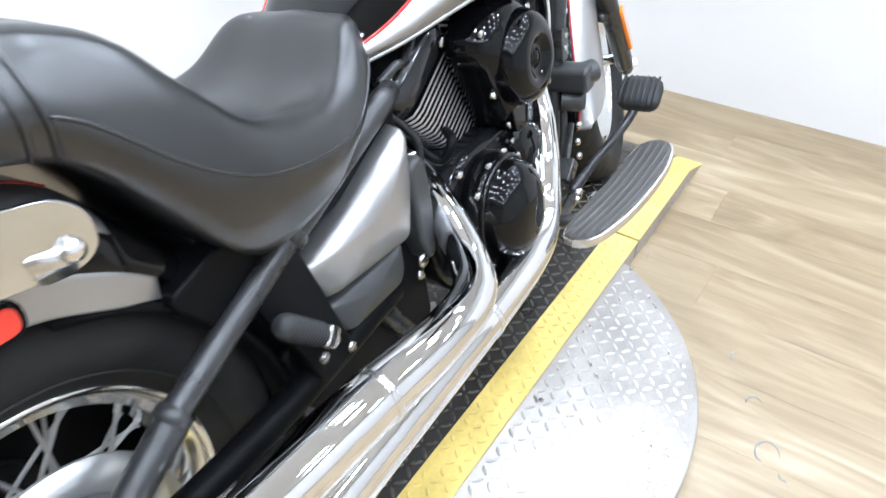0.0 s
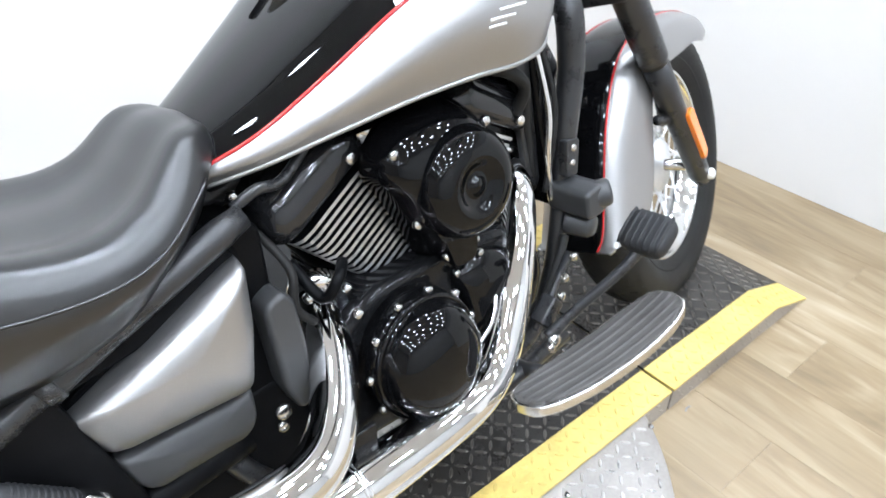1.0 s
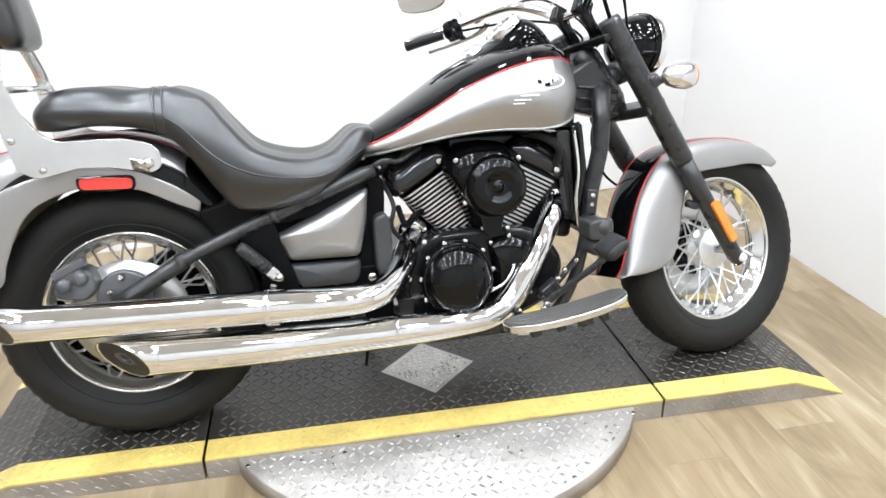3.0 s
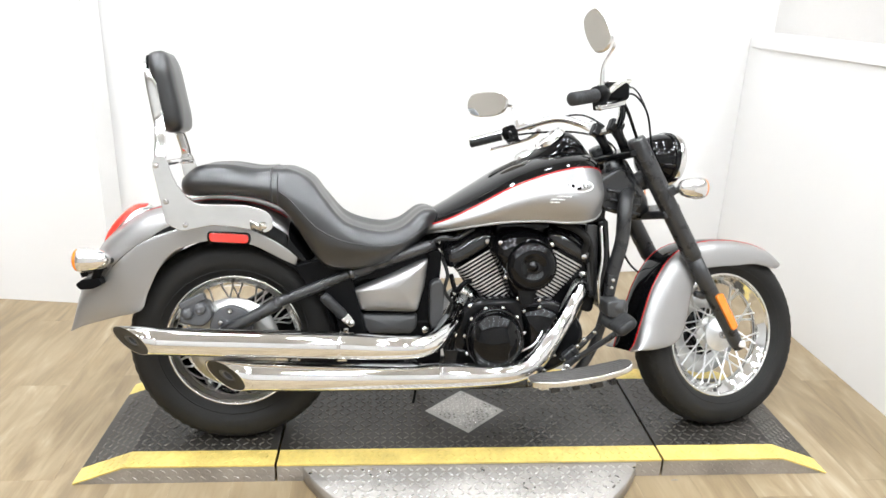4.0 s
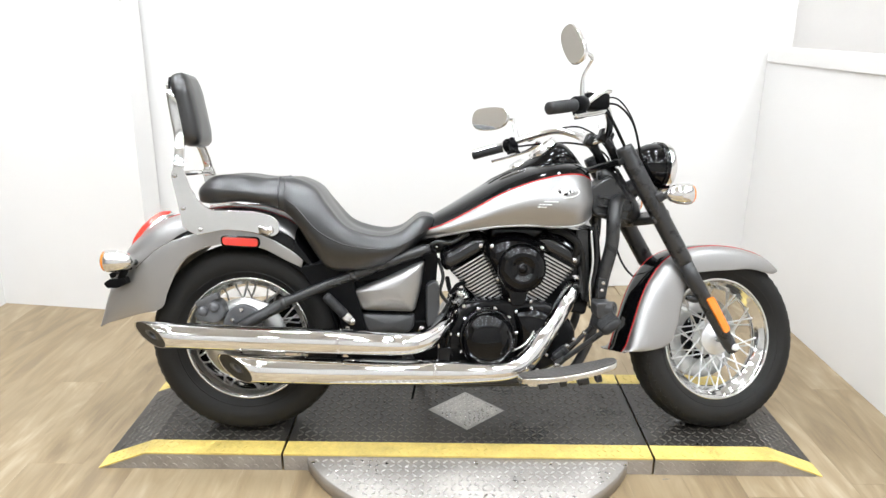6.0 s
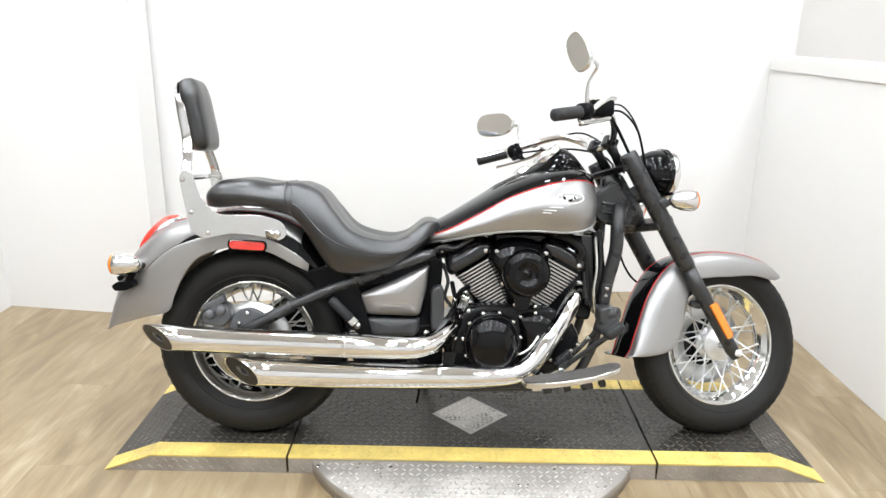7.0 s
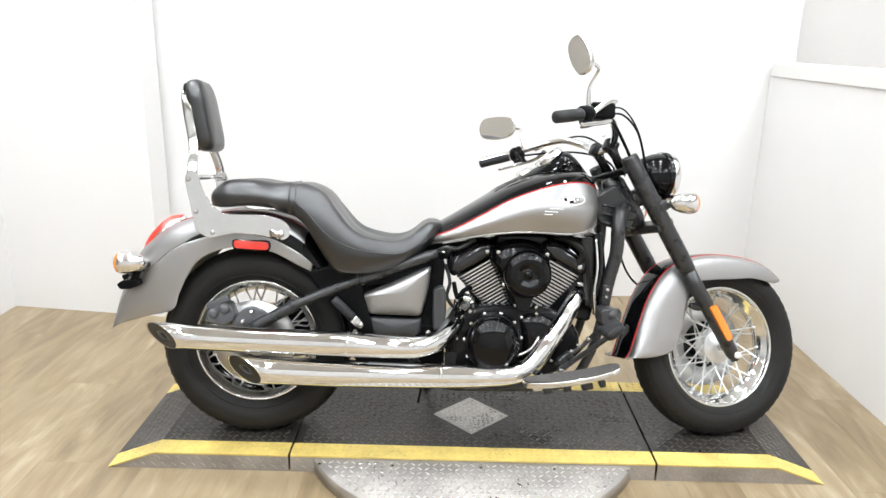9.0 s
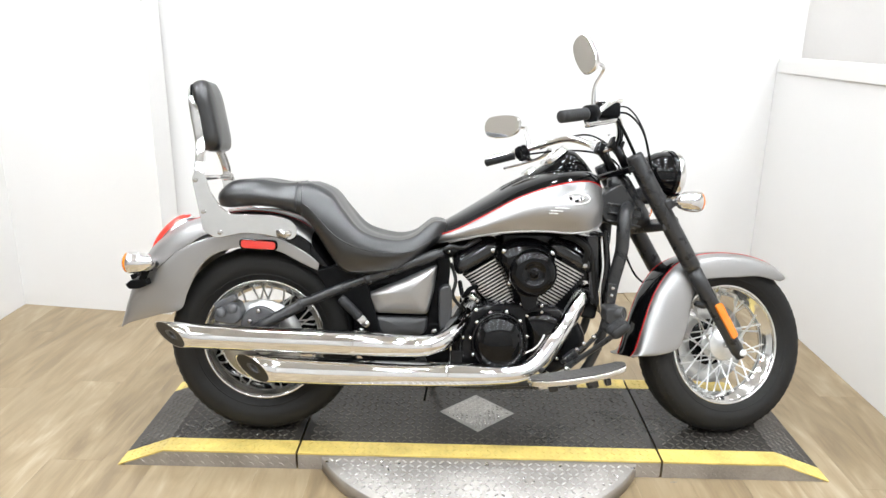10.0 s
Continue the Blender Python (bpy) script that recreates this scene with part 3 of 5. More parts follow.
part("nose_trim", rings(bmesh.new(), [[(x, w * math.sin(a), 0.665 + h * max(0.0, math.cos(a))) for a in (math.pi * (k / 12 - 0.5) for k in range(13))] for x, w, h in ((0.622, 0.085, 0.070), (0.640, 0.086, 0.074), (0.652, 0.078, 0.066))]), PLASTIC, bike)


# fenders
def fender_row(top, edge, w, tuck=0.0):
    (xt, zt), (xe, ze) = top, edge
    mix = lambda f: (xe + (xt - xe) * f, ze + (zt - ze) * f)
    a, b, c = mix(0.42), mix(0.80), mix(0.97)
    return [(xe, -w + tuck, ze), (a[0], -w, a[1]), (b[0], -w * 0.88, b[1]), (c[0], -w * 0.48, c[1]), (xt, 0, zt)]


REAR = [fender_row(*r) for r in [((0.3046, 0.5108), (0.2566, 0.5115), 0.108), ((0.2674, 0.5904), (0.2380, 0.5562), 0.112), ((0.2184, 0.67), (0.2057, 0.5794), 0.118), ((0.1677, 0.7298), (0.1628, 0.6017), 0.126), ((0.0897, 0.7622), (0.0857, 0.6430), 0.132),
    ((-0.0073, 0.7761), (0.0129, 0.6578), 0.135), ((-0.105, 0.7694), (-0.0607, 0.6559), 0.136), ((-0.2205, 0.7463), (-0.1399, 0.6276), 0.136), ((-0.2982, 0.7082), (-0.1871, 0.5784), 0.136), ((-0.3738, 0.6391), (-0.2255, 0.5018), 0.134),
    ((-0.4177, 0.5589), (-0.2495, 0.4465), 0.130), ((-0.4491, 0.4796), (-0.3281, 0.4245), 0.122), ((-0.4738, 0.3731), (-0.4246, 0.3961), 0.108)]]


def band_low(u):
    return 0.62 + 0.06 * u if u < 7 else 1.04 + 0.22 * (u - 7)


def band_high(u):
    return 1.62 if u < 5 else max(band_low(u) + 0.02, 1.62 - 0.20 * (u - 5))


rear_fender = part("rear_fender", skin(REAR, 2.6, 12, band_high, lambda u: 8 - band_high(u), 60, 22), SILVER, bike, "metallic silver rear fender", solid=0.003)
part("fender_front", skin(REAR, 0, 2.6, band_low, lambda u: 8 - band_low(u), 20, 24), BLACK, rear_fender, "gloss black front of the fender", solid=0.003)
for side in (0, 1):
    f = (lambda g: (lambda u: 8 - g(u))) if side else (lambda g: g)
    lo, hi = f(band_low), f(band_high)
    zero = 8 if side else 0
    part("fender_skirt", skin(REAR, 1.9, 12, zero, lo, 60, 8), SILVER, rear_fender, "metallic silver fender skirt", solid=0.003)
    part("fender_band", skin(REAR, 2.6, 9.2, lo, hi, 50, 8), BLACK, rear_fender, "gloss black band on the fender", solid=0.003)
    part("pinstripe", tube([skin_point(REAR, 2.8 + 4.4 * k / 30, 4.9 if side else 3.1) for k in range(31)], 0.0022, 6), RED_LINE, rear_fender, "thin red pinstripe")

FRONT = [fender_row(*r) for r in [((1.250, 0.280), (1.236, 0.288), 0.075), ((1.262, 0.310), (1.316, 0.286), 0.09), ((1.285, 0.385), (1.402, 0.306), 0.094), ((1.332, 0.500), (1.440, 0.372), 0.095), ((1.400, 0.585), (1.463, 0.461), 0.095),
    ((1.480, 0.626), (1.496, 0.535), 0.095), ((1.587, 0.642), (1.560, 0.548), 0.095), ((1.706, 0.634), (1.650, 0.550), 0.095), ((1.812, 0.602), (1.735, 0.552), 0.094), ((1.872, 0.556), (1.815, 0.536), 0.085), ((1.884, 0.543), (1.852, 0.532), 0.066)]]
front_fender = part("front_fender", skin(FRONT, 0, 10, 0, 2.75, 60, 12), SILVER, bike, "metallic silver front fender", STEER, solid=0.003)
part("fender_side", skin(FRONT, 0, 10, 5.25, 8, 60, 12), SILVER, front_fender, "metallic silver fender side", solid=0.003)
part("fender_centre", skin(FRONT, 0, 10, 2.75, 5.25, 60, 10), BLACK, front_fender, "gloss black centre band", solid=0.003)
for v in (2.75, 5.25):
    part("pinstripe", tube([skin_point(FRONT, 0.1 + 9.7 * k / 40, v) for k in range(41)], 0.0022, 6), RED_LINE, front_fender, "thin red pinstripe")


# wheels
def wheel(name, m, tyre_r, tyre_w, rim_r, rim_w, label, grooves):
    """A spoked wheel about its own y axis."""
    turn = Matrix.Rotation(radians(90), 4, "X")
    hw = rim_w / 2
    rim = part(name, lathe([(rim_r, hw), (rim_r + 0.004, hw - 0.004), (rim_r - 0.006, hw - 0.010), (rim_r - 0.014, hw - 0.014), (rim_r - 0.020, hw - 0.03), (rim_r - 0.026, 0.012), (rim_r - 0.028, 0), (rim_r - 0.026, -0.012), (rim_r - 0.020, -hw + 0.03),
        (rim_r - 0.014, -hw + 0.014), (rim_r - 0.006, -hw + 0.010), (rim_r + 0.004, -hw + 0.004), (rim_r, -hw), (rim_r - 0.006, -hw), (rim_r - 0.009, -hw + 0.004), (rim_r - 0.011, -hw + 0.013), (rim_r - 0.024, -hw + 0.017), (rim_r - 0.026, -hw + 0.026), (rim_r - 0.037, -0.013), (rim_r - 0.039, 0), (rim_r - 0.037, 0.013), (rim_r - 0.026, hw - 0.026), (rim_r - 0.024, hw - 0.017), (rim_r - 0.011, hw - 0.013), (rim_r - 0.009, hw - 0.004), (rim_r - 0.006, hw)], 96, turn, closed=True), RIM, bike, label, m)
    a = tyre_w / 2
    t = [(rim_r - 0.004, -hw + 0.006), (rim_r + 0.012, -a * 0.78), (rim_r + (tyre_r - rim_r) * 0.42, -a), (tyre_r - 0.030, -a * 0.93), (tyre_r - 0.012, -a * 0.70), (tyre_r - 0.003, -a * 0.38), (tyre_r, 0)]
    t = [tuple(p) for p in smooth_line(t, 24)]
    full = t + [(r, -h) for r, h in t[-2::-1]]
    part("tyre", lathe(full, 128, turn), RUBBER, rim, "black rubber tyre")
    # sidewall ribs
    for s in (-1, 1):
        for rr in (rim_r + 0.022, tyre_r - 0.036):
            part("tyre_rib", lathe([(rr - 0.002, s * (a * (0.87 if rr < rim_r + 0.05 else 0.925))), (rr, s * (a * (0.90 if rr < rim_r + 0.05 else 0.95))), (rr + 0.002, s * (a * (0.88 if rr < rim_r + 0.05 else 0.93)))], 96, turn), RUBBER, rim)
    # raised lettering, as plain bars
    for s in (-1, 1):
        bars = bmesh.new()
        for g in (0.3, 2.4, 4.5):
            for k in range(11):
                if k in (4, 8):
                    continue
                ang, rr = g + 0.085 * k, (rim_r + tyre_r) / 2 + 0.004
                block((0.011 if k % 3 else 0.006, 0.0016, 0.015), Matrix.Rotation(ang, 4, "Y") @ Matrix.Translation((0, s * a * 0.985, rr)) @ Matrix.Rotation(radians(s * 8), 4, "X"), bars)
        tagged(part("raised_bars", bars, RUBBER, rim, smooth=False), kind="stuff")
    # tread blocks, thin pieces on the shoulders
    bm = bmesh.new()
    for k in range(grooves):
        for s in (-1, 1):
            for f, tilt, ln in ((0.78, 40, 0.014), (0.50, 16, 0.018), (0.15, 5, 0.018)):
                ang = 2 * math.pi * (k + 0.5 * (s > 0) + f * 0.6) / grooves
                rad = tyre_r - (0.0164 if f > 0.7 else 0.0052 if f > 0.3 else 0.0010)
                block((0.017, ln * tyre_w / 0.15, 0.0014), Matrix.Rotation(ang, 4, "Y") @ Matrix.Translation((0, s * a * f, rad)) @ Matrix.Rotation(radians(-s * tilt), 4, "X") @ Matrix.Rotation(radians(s * 22), 4, "Z"), bm)
    tagged(part("tread", bm, RUBBER, rim, smooth=False), kind="stuff")
    part("hub", lathe([(0.012, hw * 0.9), (0.030, hw * 0.9), (0.036, hw * 0.78), (0.056, hw * 0.70), (0.060, hw * 0.60), (0.058, hw * 0.46), (0.036, hw * 0.40), (0.033, 0), (0.036, -hw * 0.40), (0.058, -hw * 0.46), (0.060, -hw * 0.60), (0.056, -hw * 0.70), (0.036, -hw * 0.78), (0.030, -hw * 0.9), (0.012, -hw * 0.9)], 48, turn), HUB, rim, "bare aluminium hub")
    for side in (-1, 1):
        for lace in (-1, 1):
            a0, a1 = 0.0, radians(lace * 52)
            p0 = Vector((0.052 * math.sin(a0), side * hw * 0.52, 0.052 * math.cos(a0)))
            p1 = Vector(((rim_r - 0.024) * math.sin(a1), side * 0.010, (rim_r - 0.024) * math.cos(a1)))
            bm = tube([p0, p0.lerp(p1, 0.9), p0.lerp(p1, 0.9), p1], [0.0028, 0.0028, 0.0042, 0.0042], 8)
            me = mesh_of("spoke", bm, SPOKE)
            for k in range(10):
                shared("spoke", me, rim, Matrix.Rotation(2 * math.pi * (k + (0.25 if side > 0 else 0) + (0.5 if lace > 0 else 0)) / 10, 4, "Y"))
    return rim


rear_wheel = wheel("rear_wheel", Matrix.Translation((0.012, 0, 0.325)), 0.326, 0.182, 0.211, 0.125, "chrome spoked rear wheel", 60)
front_wheel = wheel("front_wheel", STEER @ Matrix.Translation((1.636, 0, 0.308)), 0.316, 0.132, 0.214, 0.086, "chrome spoked front wheel", 60)


# exhausts
def exhaust(name, line, radii, tip, label):
    """A chrome pipe with a slash-cut silencer, open at the end."""
    pipe = part(name, tube(line, radii, 32, 90, caps=False), CHROME, bike, label)
    end, back, r = Vector(line[0]), (Vector(line[0]) - Vector(line[1])).normalized(), radii[0]
    up = Vector((0, 0, 1))
    side = back.cross(up).normalized()
    up = side.cross(back).normalized()
    rows = []
    for rr, d, slant in ((r, 0.0, 0.0), (r, 0.02, 1.0), (r * 0.985, 0.022, 1.0), (r * 0.94, 0.018, 1.0), (r * 0.93, 0.0, 1.0)):
        rows.append([end + side * (rr * math.cos(a)) + up * (rr * math.sin(a)) + back * (d + slant * tip * (1 + 0.90 * math.cos(a) + 0.44 * math.sin(a)) * 0.5) for a in (2 * math.pi * k / 32 for k in range(32))])
    part("tip", rings(bmesh.new(), rows, False), CHROME, pipe)
    rows = []
    for rr, d, slant in ((r * 0.965, 0.0195, 1.0), (r * 0.50, 0.018, 1.0), (r * 0.34, 0.016, 1.0), (r * 0.26, 0.010, 1.0), (r * 0.24, -0.05, 0.6), (0.001, -0.05, 0.6)):
        rows.append([end + side * (rr * math.cos(a)) + up * (rr * math.sin(a)) + back * (d + slant * tip * (1 + rr / r * (0.90 * math.cos(a) + 0.44 * math.sin(a))) * 0.5) for a in (2 * math.pi * k / 32 for k in range(32))])
    part("baffle", rings(bmesh.new(), rows, False), BAFFLE, pipe, "black silencer end plate")
    lip = [[c + n * 0.003 for c in ring] for ring, n in ((rows[2], back), (rows[3], back))]
    part("outlet", rings(bmesh.new(), [rows[2], lip[0], lip[1], rows[3]], False), CASTING, pipe, "small outlet ring")
    return pipe


upper = exhaust("upper_exhaust", [(-0.1763, -0.218, 0.3760), (0.0606, -0.224, 0.3660), (0.334, -0.250, 0.3620), (0.4817, -0.267, 0.3585), (0.5755, -0.260, 0.3570), (0.6351, -0.222, 0.3700), (0.678, -0.170, 0.398), (0.708, -0.118, 0.432), (0.728, -0.075, 0.458)],
    [0.041, 0.041, 0.040, 0.036, 0.034, 0.033, 0.032, 0.031, 0.030], 0.125, "upper chrome exhaust pipe and silencer")
lower = exhaust("lower_exhaust", [(0.0897, -0.224, 0.2670), (0.3046, -0.218, 0.2570), (0.6202, -0.221, 0.2510), (0.80, -0.222, 0.2500), (0.895, -0.212, 0.2560), (0.955, -0.196, 0.288), (1.015, -0.172, 0.362), (1.068, -0.140, 0.435), (1.105, -0.105, 0.485), (1.128, -0.055, 0.512)],
    [0.045, 0.045, 0.042, 0.036, 0.034, 0.033, 0.032, 0.031, 0.030, 0.028], 0.125, "lower chrome exhaust pipe and silencer")
for pipe, x, y, z, r, d in ((upper, 0.345, -0.2512, 0.3618, 0.0402, (1, -0.11, -0.02)), (lower, 0.645, -0.2212, 0.2510, 0.0420, (1, 0, 0))):
    part("clamp", lathe([(r - 0.004, -0.006), (r + 0.0010, -0.005), (r + 0.0010, -0.001), (r - 0.0015, 0.0), (r + 0.0010, 0.001), (r + 0.0010, 0.005), (r - 0.004, 0.006)], 40, toward((x, y, z), d)), CHROME, pipe)
bracket = part("silencer_bracket", block((0.075, 0.010, 0.016), Matrix.Translation((0.315, -0.150, 0.212))), ALLOY, bike, "bare metal silencer bracket", bevel=0.003)
for x in (0.283, 0.347):
    part("bracket_foot", block((0.014, 0.030, 0.020), Matrix.Translation((x, -0.150, 0.207))), DARK, bracket, bevel=0.004)
part("drain_tube", tube([(0.585, -0.100, 0.210), (0.582, -0.108, 0.175), (0.572, -0.118, 0.125)], 0.0042, 10, 8), PLASTIC, bike, "thin black drain tube")

# forks and front end
for s in (-1, 1):
    leg = part("fork_leg", tube([(1.236, s * 0.115, 0.968), (1.241, s * 0.115, 0.958), (1.450, s * 0.115, 0.592), (1.457, s * 0.115, 0.58)], [0.027, 0.030, 0.030, 0.027], 28), SATIN, bike, "satin black fork cover", STEER)
    part("slider", tube([(1.450, s * 0.115, 0.592), (1.497, s * 0.115, 0.51), (1.52, s * 0.115, 0.475), (1.625, s * 0.115, 0.295), (1.640, s * 0.115, 0.272)], [0.026, 0.026, 0.024, 0.023, 0.018], 24), SATIN, leg)
    part("axle_nut", bolt(toward((1.632, s * 0.134, 0.288), (0, s, 0)), 0.012, 0.012), SPOKE, leg)
    refl = rounded([(1.520, 0.455), (1.548, 0.466), (1.612, 0.350), (1.590, 0.335)], 0.010)
    part("reflector", plate(refl, s * 0.146, s * 0.136), AMBER, leg, "amber fork reflector", bevel=0.002)
part("headlamp", lathe([(0, -0.10), (0.03, -0.098), (0.06, -0.08), (0.078, -0.045), (0.086, 0.0), (0.088, 0.02)], 48, toward((1.430, 0, 0.918), (1, 0, -0.06))), BLACK, bike, "gloss black headlamp bucket", STEER)
part("lens", lathe([(0, 0.034), (0.04, 0.032), (0.07, 0.026), (0.08, 0.018)], 48, toward((1.430, 0, 0.918), (1, 0, -0.06))), LENS, bpy.data.objects["headlamp"], "clear headlamp glass")
part("bezel", lathe([(0.080, 0.012), (0.082, 0.026), (0.088, 0.028), (0.091, 0.018), (0.089, 0.006)], 48, toward((1.430, 0, 0.918), (1, 0, -0.06))), CHROME, bpy.data.objects["headlamp"], "chrome headlamp ring")
part("visor_seam", lathe([(0.0865, -0.012), (0.089, -0.010), (0.0885, -0.004)], 48, toward((1.430, 0, 0.918), (1, 0, -0.06))), BLACK, bpy.data.objects["headlamp"])
part("headlamp_mount", tube([(1.30, 0, 0.83), (1.36, 0, 0.85), (1.41, 0, 0.87)], [0.03, 0.035, 0.045], 16), SATIN, bike, m=STEER)

# triple clamps, risers and steering head
part("top_clamp", plate(rounded([(1.205, 0.925), (1.270, 0.953), (1.280, 0.930), (1.215, 0.902)], 0.010), -0.128, 0.128), DARK, bike, "satin black top fork clamp", STEER, bevel=0.006)
part("lower_clamp", plate(rounded([(1.33, 0.735), (1.392, 0.764), (1.402, 0.738), (1.34, 0.708)], 0.010), -0.128, 0.128), SATIN, bike, "satin black lower fork clamp", STEER, bevel=0.006)
for s in (-1, 1):
    part("riser", tube([(1.245, s * 0.05, 0.94), (1.225, s * 0.05, 0.975), (1.208, s * 0.05, 1.005)], [0.018, 0.015, 0.020], 18), DARK, bike, m=STEER)
    part("bar_clamp", block((0.05, 0.034, 0.045), Matrix.Translation((1.206, s * 0.05, 1.012)) @ Matrix.Rotation(radians(25), 4, "Y")), DARK, bike, "black handlebar clamp", STEER, bevel=0.008)
    for d in (-0.017, 0.017):
        part("clamp_bolt", bolt(toward((1.200 + d, s * 0.05, 1.036 - d * 0.45), (-0.42, 0, 0.9)), 0.006, 0.006), STEEL, bike, m=STEER)
part("steering_head", tube([(1.345, 0, 0.728), (1.325, 0, 0.76), (1.25, 0, 0.88), (1.235, 0, 0.905)], [0.03, 0.042, 0.042, 0.03], 28), SATIN, bike, "cast steering head of the frame")
part("head_gusset", rings(bmesh.new(), [[(x, y * w, z) for x, z in rounded([(1.16, 0.83), (1.25, 0.885), (1.33, 0.775), (1.29, 0.715), (1.19, 0.745)], 0.02)] for y, w in ((-0.065, 1), (-0.045, 1), (0.045, 1), (0.065, 1))]), SATIN, bike, "dark cast frame gusset", bevel=0.008)
for z0 in (0.745, 0.775, 0.805):
    part("gusset_rib", tube([(1.20, -0.068, z0 + 0.005), (1.26, -0.071, z0 - 0.004), (1.315, -0.066, z0 - 0.016)], 0.005, 8, 8), SATIN, bike)

# handlebar with grips, levers, switches and mirrors
BAR = [(0.868, 1.010, 0.368), (0.970, 1.034, 0.318), (1.06, 1.060, 0.262), (1.135, 1.073, 0.190), (1.185, 1.045, 0.120), (1.205, 1.012, 0.060)]
RISE = (0.018, 0.016, 0.010, 0.004, 0.0, 0.0)  # the right end sits a little higher
line = [(x - d * 0.4, -y, z + d) for (x, z, y), d in zip(BAR, RISE)] + [(1.207, 0, 1.008)] + [(x, y, z) for x, z, y in BAR[::-1]]
bar = part("handlebar", tube(line, 0.0128, 20, 72), CHROME, bike, "wide chrome handlebar", STEER)
for s in (-1, 1):
    end = Matrix.Translation((-0.008, 0, 0.018) if s < 0 else (0.008, 0, -0.005))
    g = part("grip", tube([end @ Vector(p) for p in [(0.862, s * 0.371, 1.0085), (0.866, s * 0.369, 1.0095), (0.885, s * 0.360, 1.014), (0.90, s * 0.352, 1.0175), (0.962, s * 0.322, 1.032), (0.966, s * 0.320, 1.033)]], [0.012, 0.0185, 0.0175, 0.0175, 0.0178, 0.0195], 24), GRIP, bar, "black rubber hand grip")
    for k in range(9):
        p = end @ Vector((0.868, s * 0.368, 1.010)).lerp(Vector((0.962, s * 0.322, 1.032)), 0.15 + 0.08 * k)
        part("grip_ridge", lathe([(0.0172, -0.0012), (0.0188, 0), (0.0172, 0.0012)], 20, toward(p, (0.094, -s * 0.046, 0.022))), GRIP, g)
    sw = part("switch_housing", tube([end @ Vector(p) for p in ((0.969, s * 0.318, 1.034), (0.976, s * 0.314, 1.036), (1.008, s * 0.296, 1.045), (1.016, s * 0.291, 1.047))], [0.016, 0.025, 0.024, 0.015], 20), PLASTIC, bar, "black switch housing")
    for k, (dz, dx) in enumerate(((0.012, 0.0), (-0.006, -0.004), (-0.014, 0.008))):
        part("switch", block((0.014, 0.010, 0.009), end @ Matrix.Translation((0.975 + dx, s * 0.306, 1.038 + dz))), PLASTIC, sw, bevel=0.002)
    if s < 0:
        part("housing_foot", block((0.034, 0.030, 0.034), end @ Matrix.Translation((0.990, -0.308, 1.014)) @ Matrix.Rotation(radians(-10), 4, "Y")), PLASTIC, sw, bevel=0.005)
        part("cylinder_arm", tube([(1.012, -0.300, 1.064), (1.035, -0.306, 1.083), (1.065, -0.304, 1.100), (1.098, -0.290, 1.106)], [0.008, 0.009, 0.008, 0.006], 12, 16), CHROME, bar, "chrome brake cylinder arm")
    else:
        part("switch_block", block((0.040, 0.036, 0.046), end @ Matrix.Translation((0.996, 0.298, 1.030)) @ Matrix.Rotation(radians(-12), 4, "Y")), BLACK, sw, "glossy black switch block", bevel=0.008)
        for dx, dz in ((-0.022, 0.026), (-0.004, 0.032), (0.014, 0.028), (0.020, -0.018), (-0.014, -0.022)):
            part("switch", block((0.013, 0.020, 0.011), end @ Matrix.Translation((0.996 + dx, 0.290, 1.030 + dz))), PLASTIC, sw, bevel=0.003)
    res = part("master_cylinder" if s < 0 else "clutch_perch", rings(bmesh.new(), [[Vector((1.052, s * 0.272, 1.080)) + Vector((dx * w, dy * w * s, dz)) for dx, dy in rounded([(-0.03, -0.022), (0.032, -0.022), (0.032, 0.022), (-0.03, 0.022)], 0.008)] for w, dz in (((1.0, -0.030), (1.2, -0.022), (1.25, 0.012), (1.15, 0.016)) if s < 0 else ((0.4, -0.03), (0.5, -0.024), (0.5, -0.012), (0.4, -0.008)))]), PLASTIC if s < 0 else CHROME, bar, "black brake fluid reservoir" if s < 0 else "chrome clutch lever perch")
    if s < 0:
        part("reservoir_cap", block((0.078, 0.056, 0.008), Matrix.Translation((1.053, s * 0.272, 1.099))), CHROME, res, "chrome reservoir cap", bevel=0.003)
    part("lever", tube([end @ Vector(p) for p in [(1.085, s * 0.255, 1.050), (1.082, s * 0.275, 1.036), (1.060, s * 0.308, 1.020), (1.000, s * 0.348, 1.002), (0.950, s * 0.374, 0.990), (0.942, s * 0.378, 0.988)]], [0.011, 0.014, 0.012, 0.010, 0.009, 0.011] if s < 0 else [0.009, 0.011, 0.008, 0.0065, 0.0065, 0.009], 14, 30, 0.7), CHROME, bar, "chrome hand lever")
    stem = [(1.000, -0.294, 1.066), (0.998, -0.296, 1.105), (1.000, -0.305, 1.145), (1.014, -0.326, 1.180), (1.008, -0.343, 1.192), (0.960, -0.372, 1.200)] if s < 0 else [(1.022, 0.292, 1.045), (1.020, 0.294, 1.080), (1.015, 0.305, 1.112), (1.028, 0.328, 1.138), (1.021, 0.345, 1.142), (0.985, 0.372, 1.146)]
    part("mirror_stem", tube(stem, [0.0085, 0.008, 0.006, 0.006, 0.0065, 0.006], 12, 24), CHROME, bar, "chrome mirror stem")
    facing = Vector((-0.90, -0.42, -0.08)) if s < 0 else Vector((-0.78, -0.62, -0.05))
    facing.normalize()
    across = Vector((0, 0, 1)).cross(facing).normalized()
    tip = facing.cross(across)
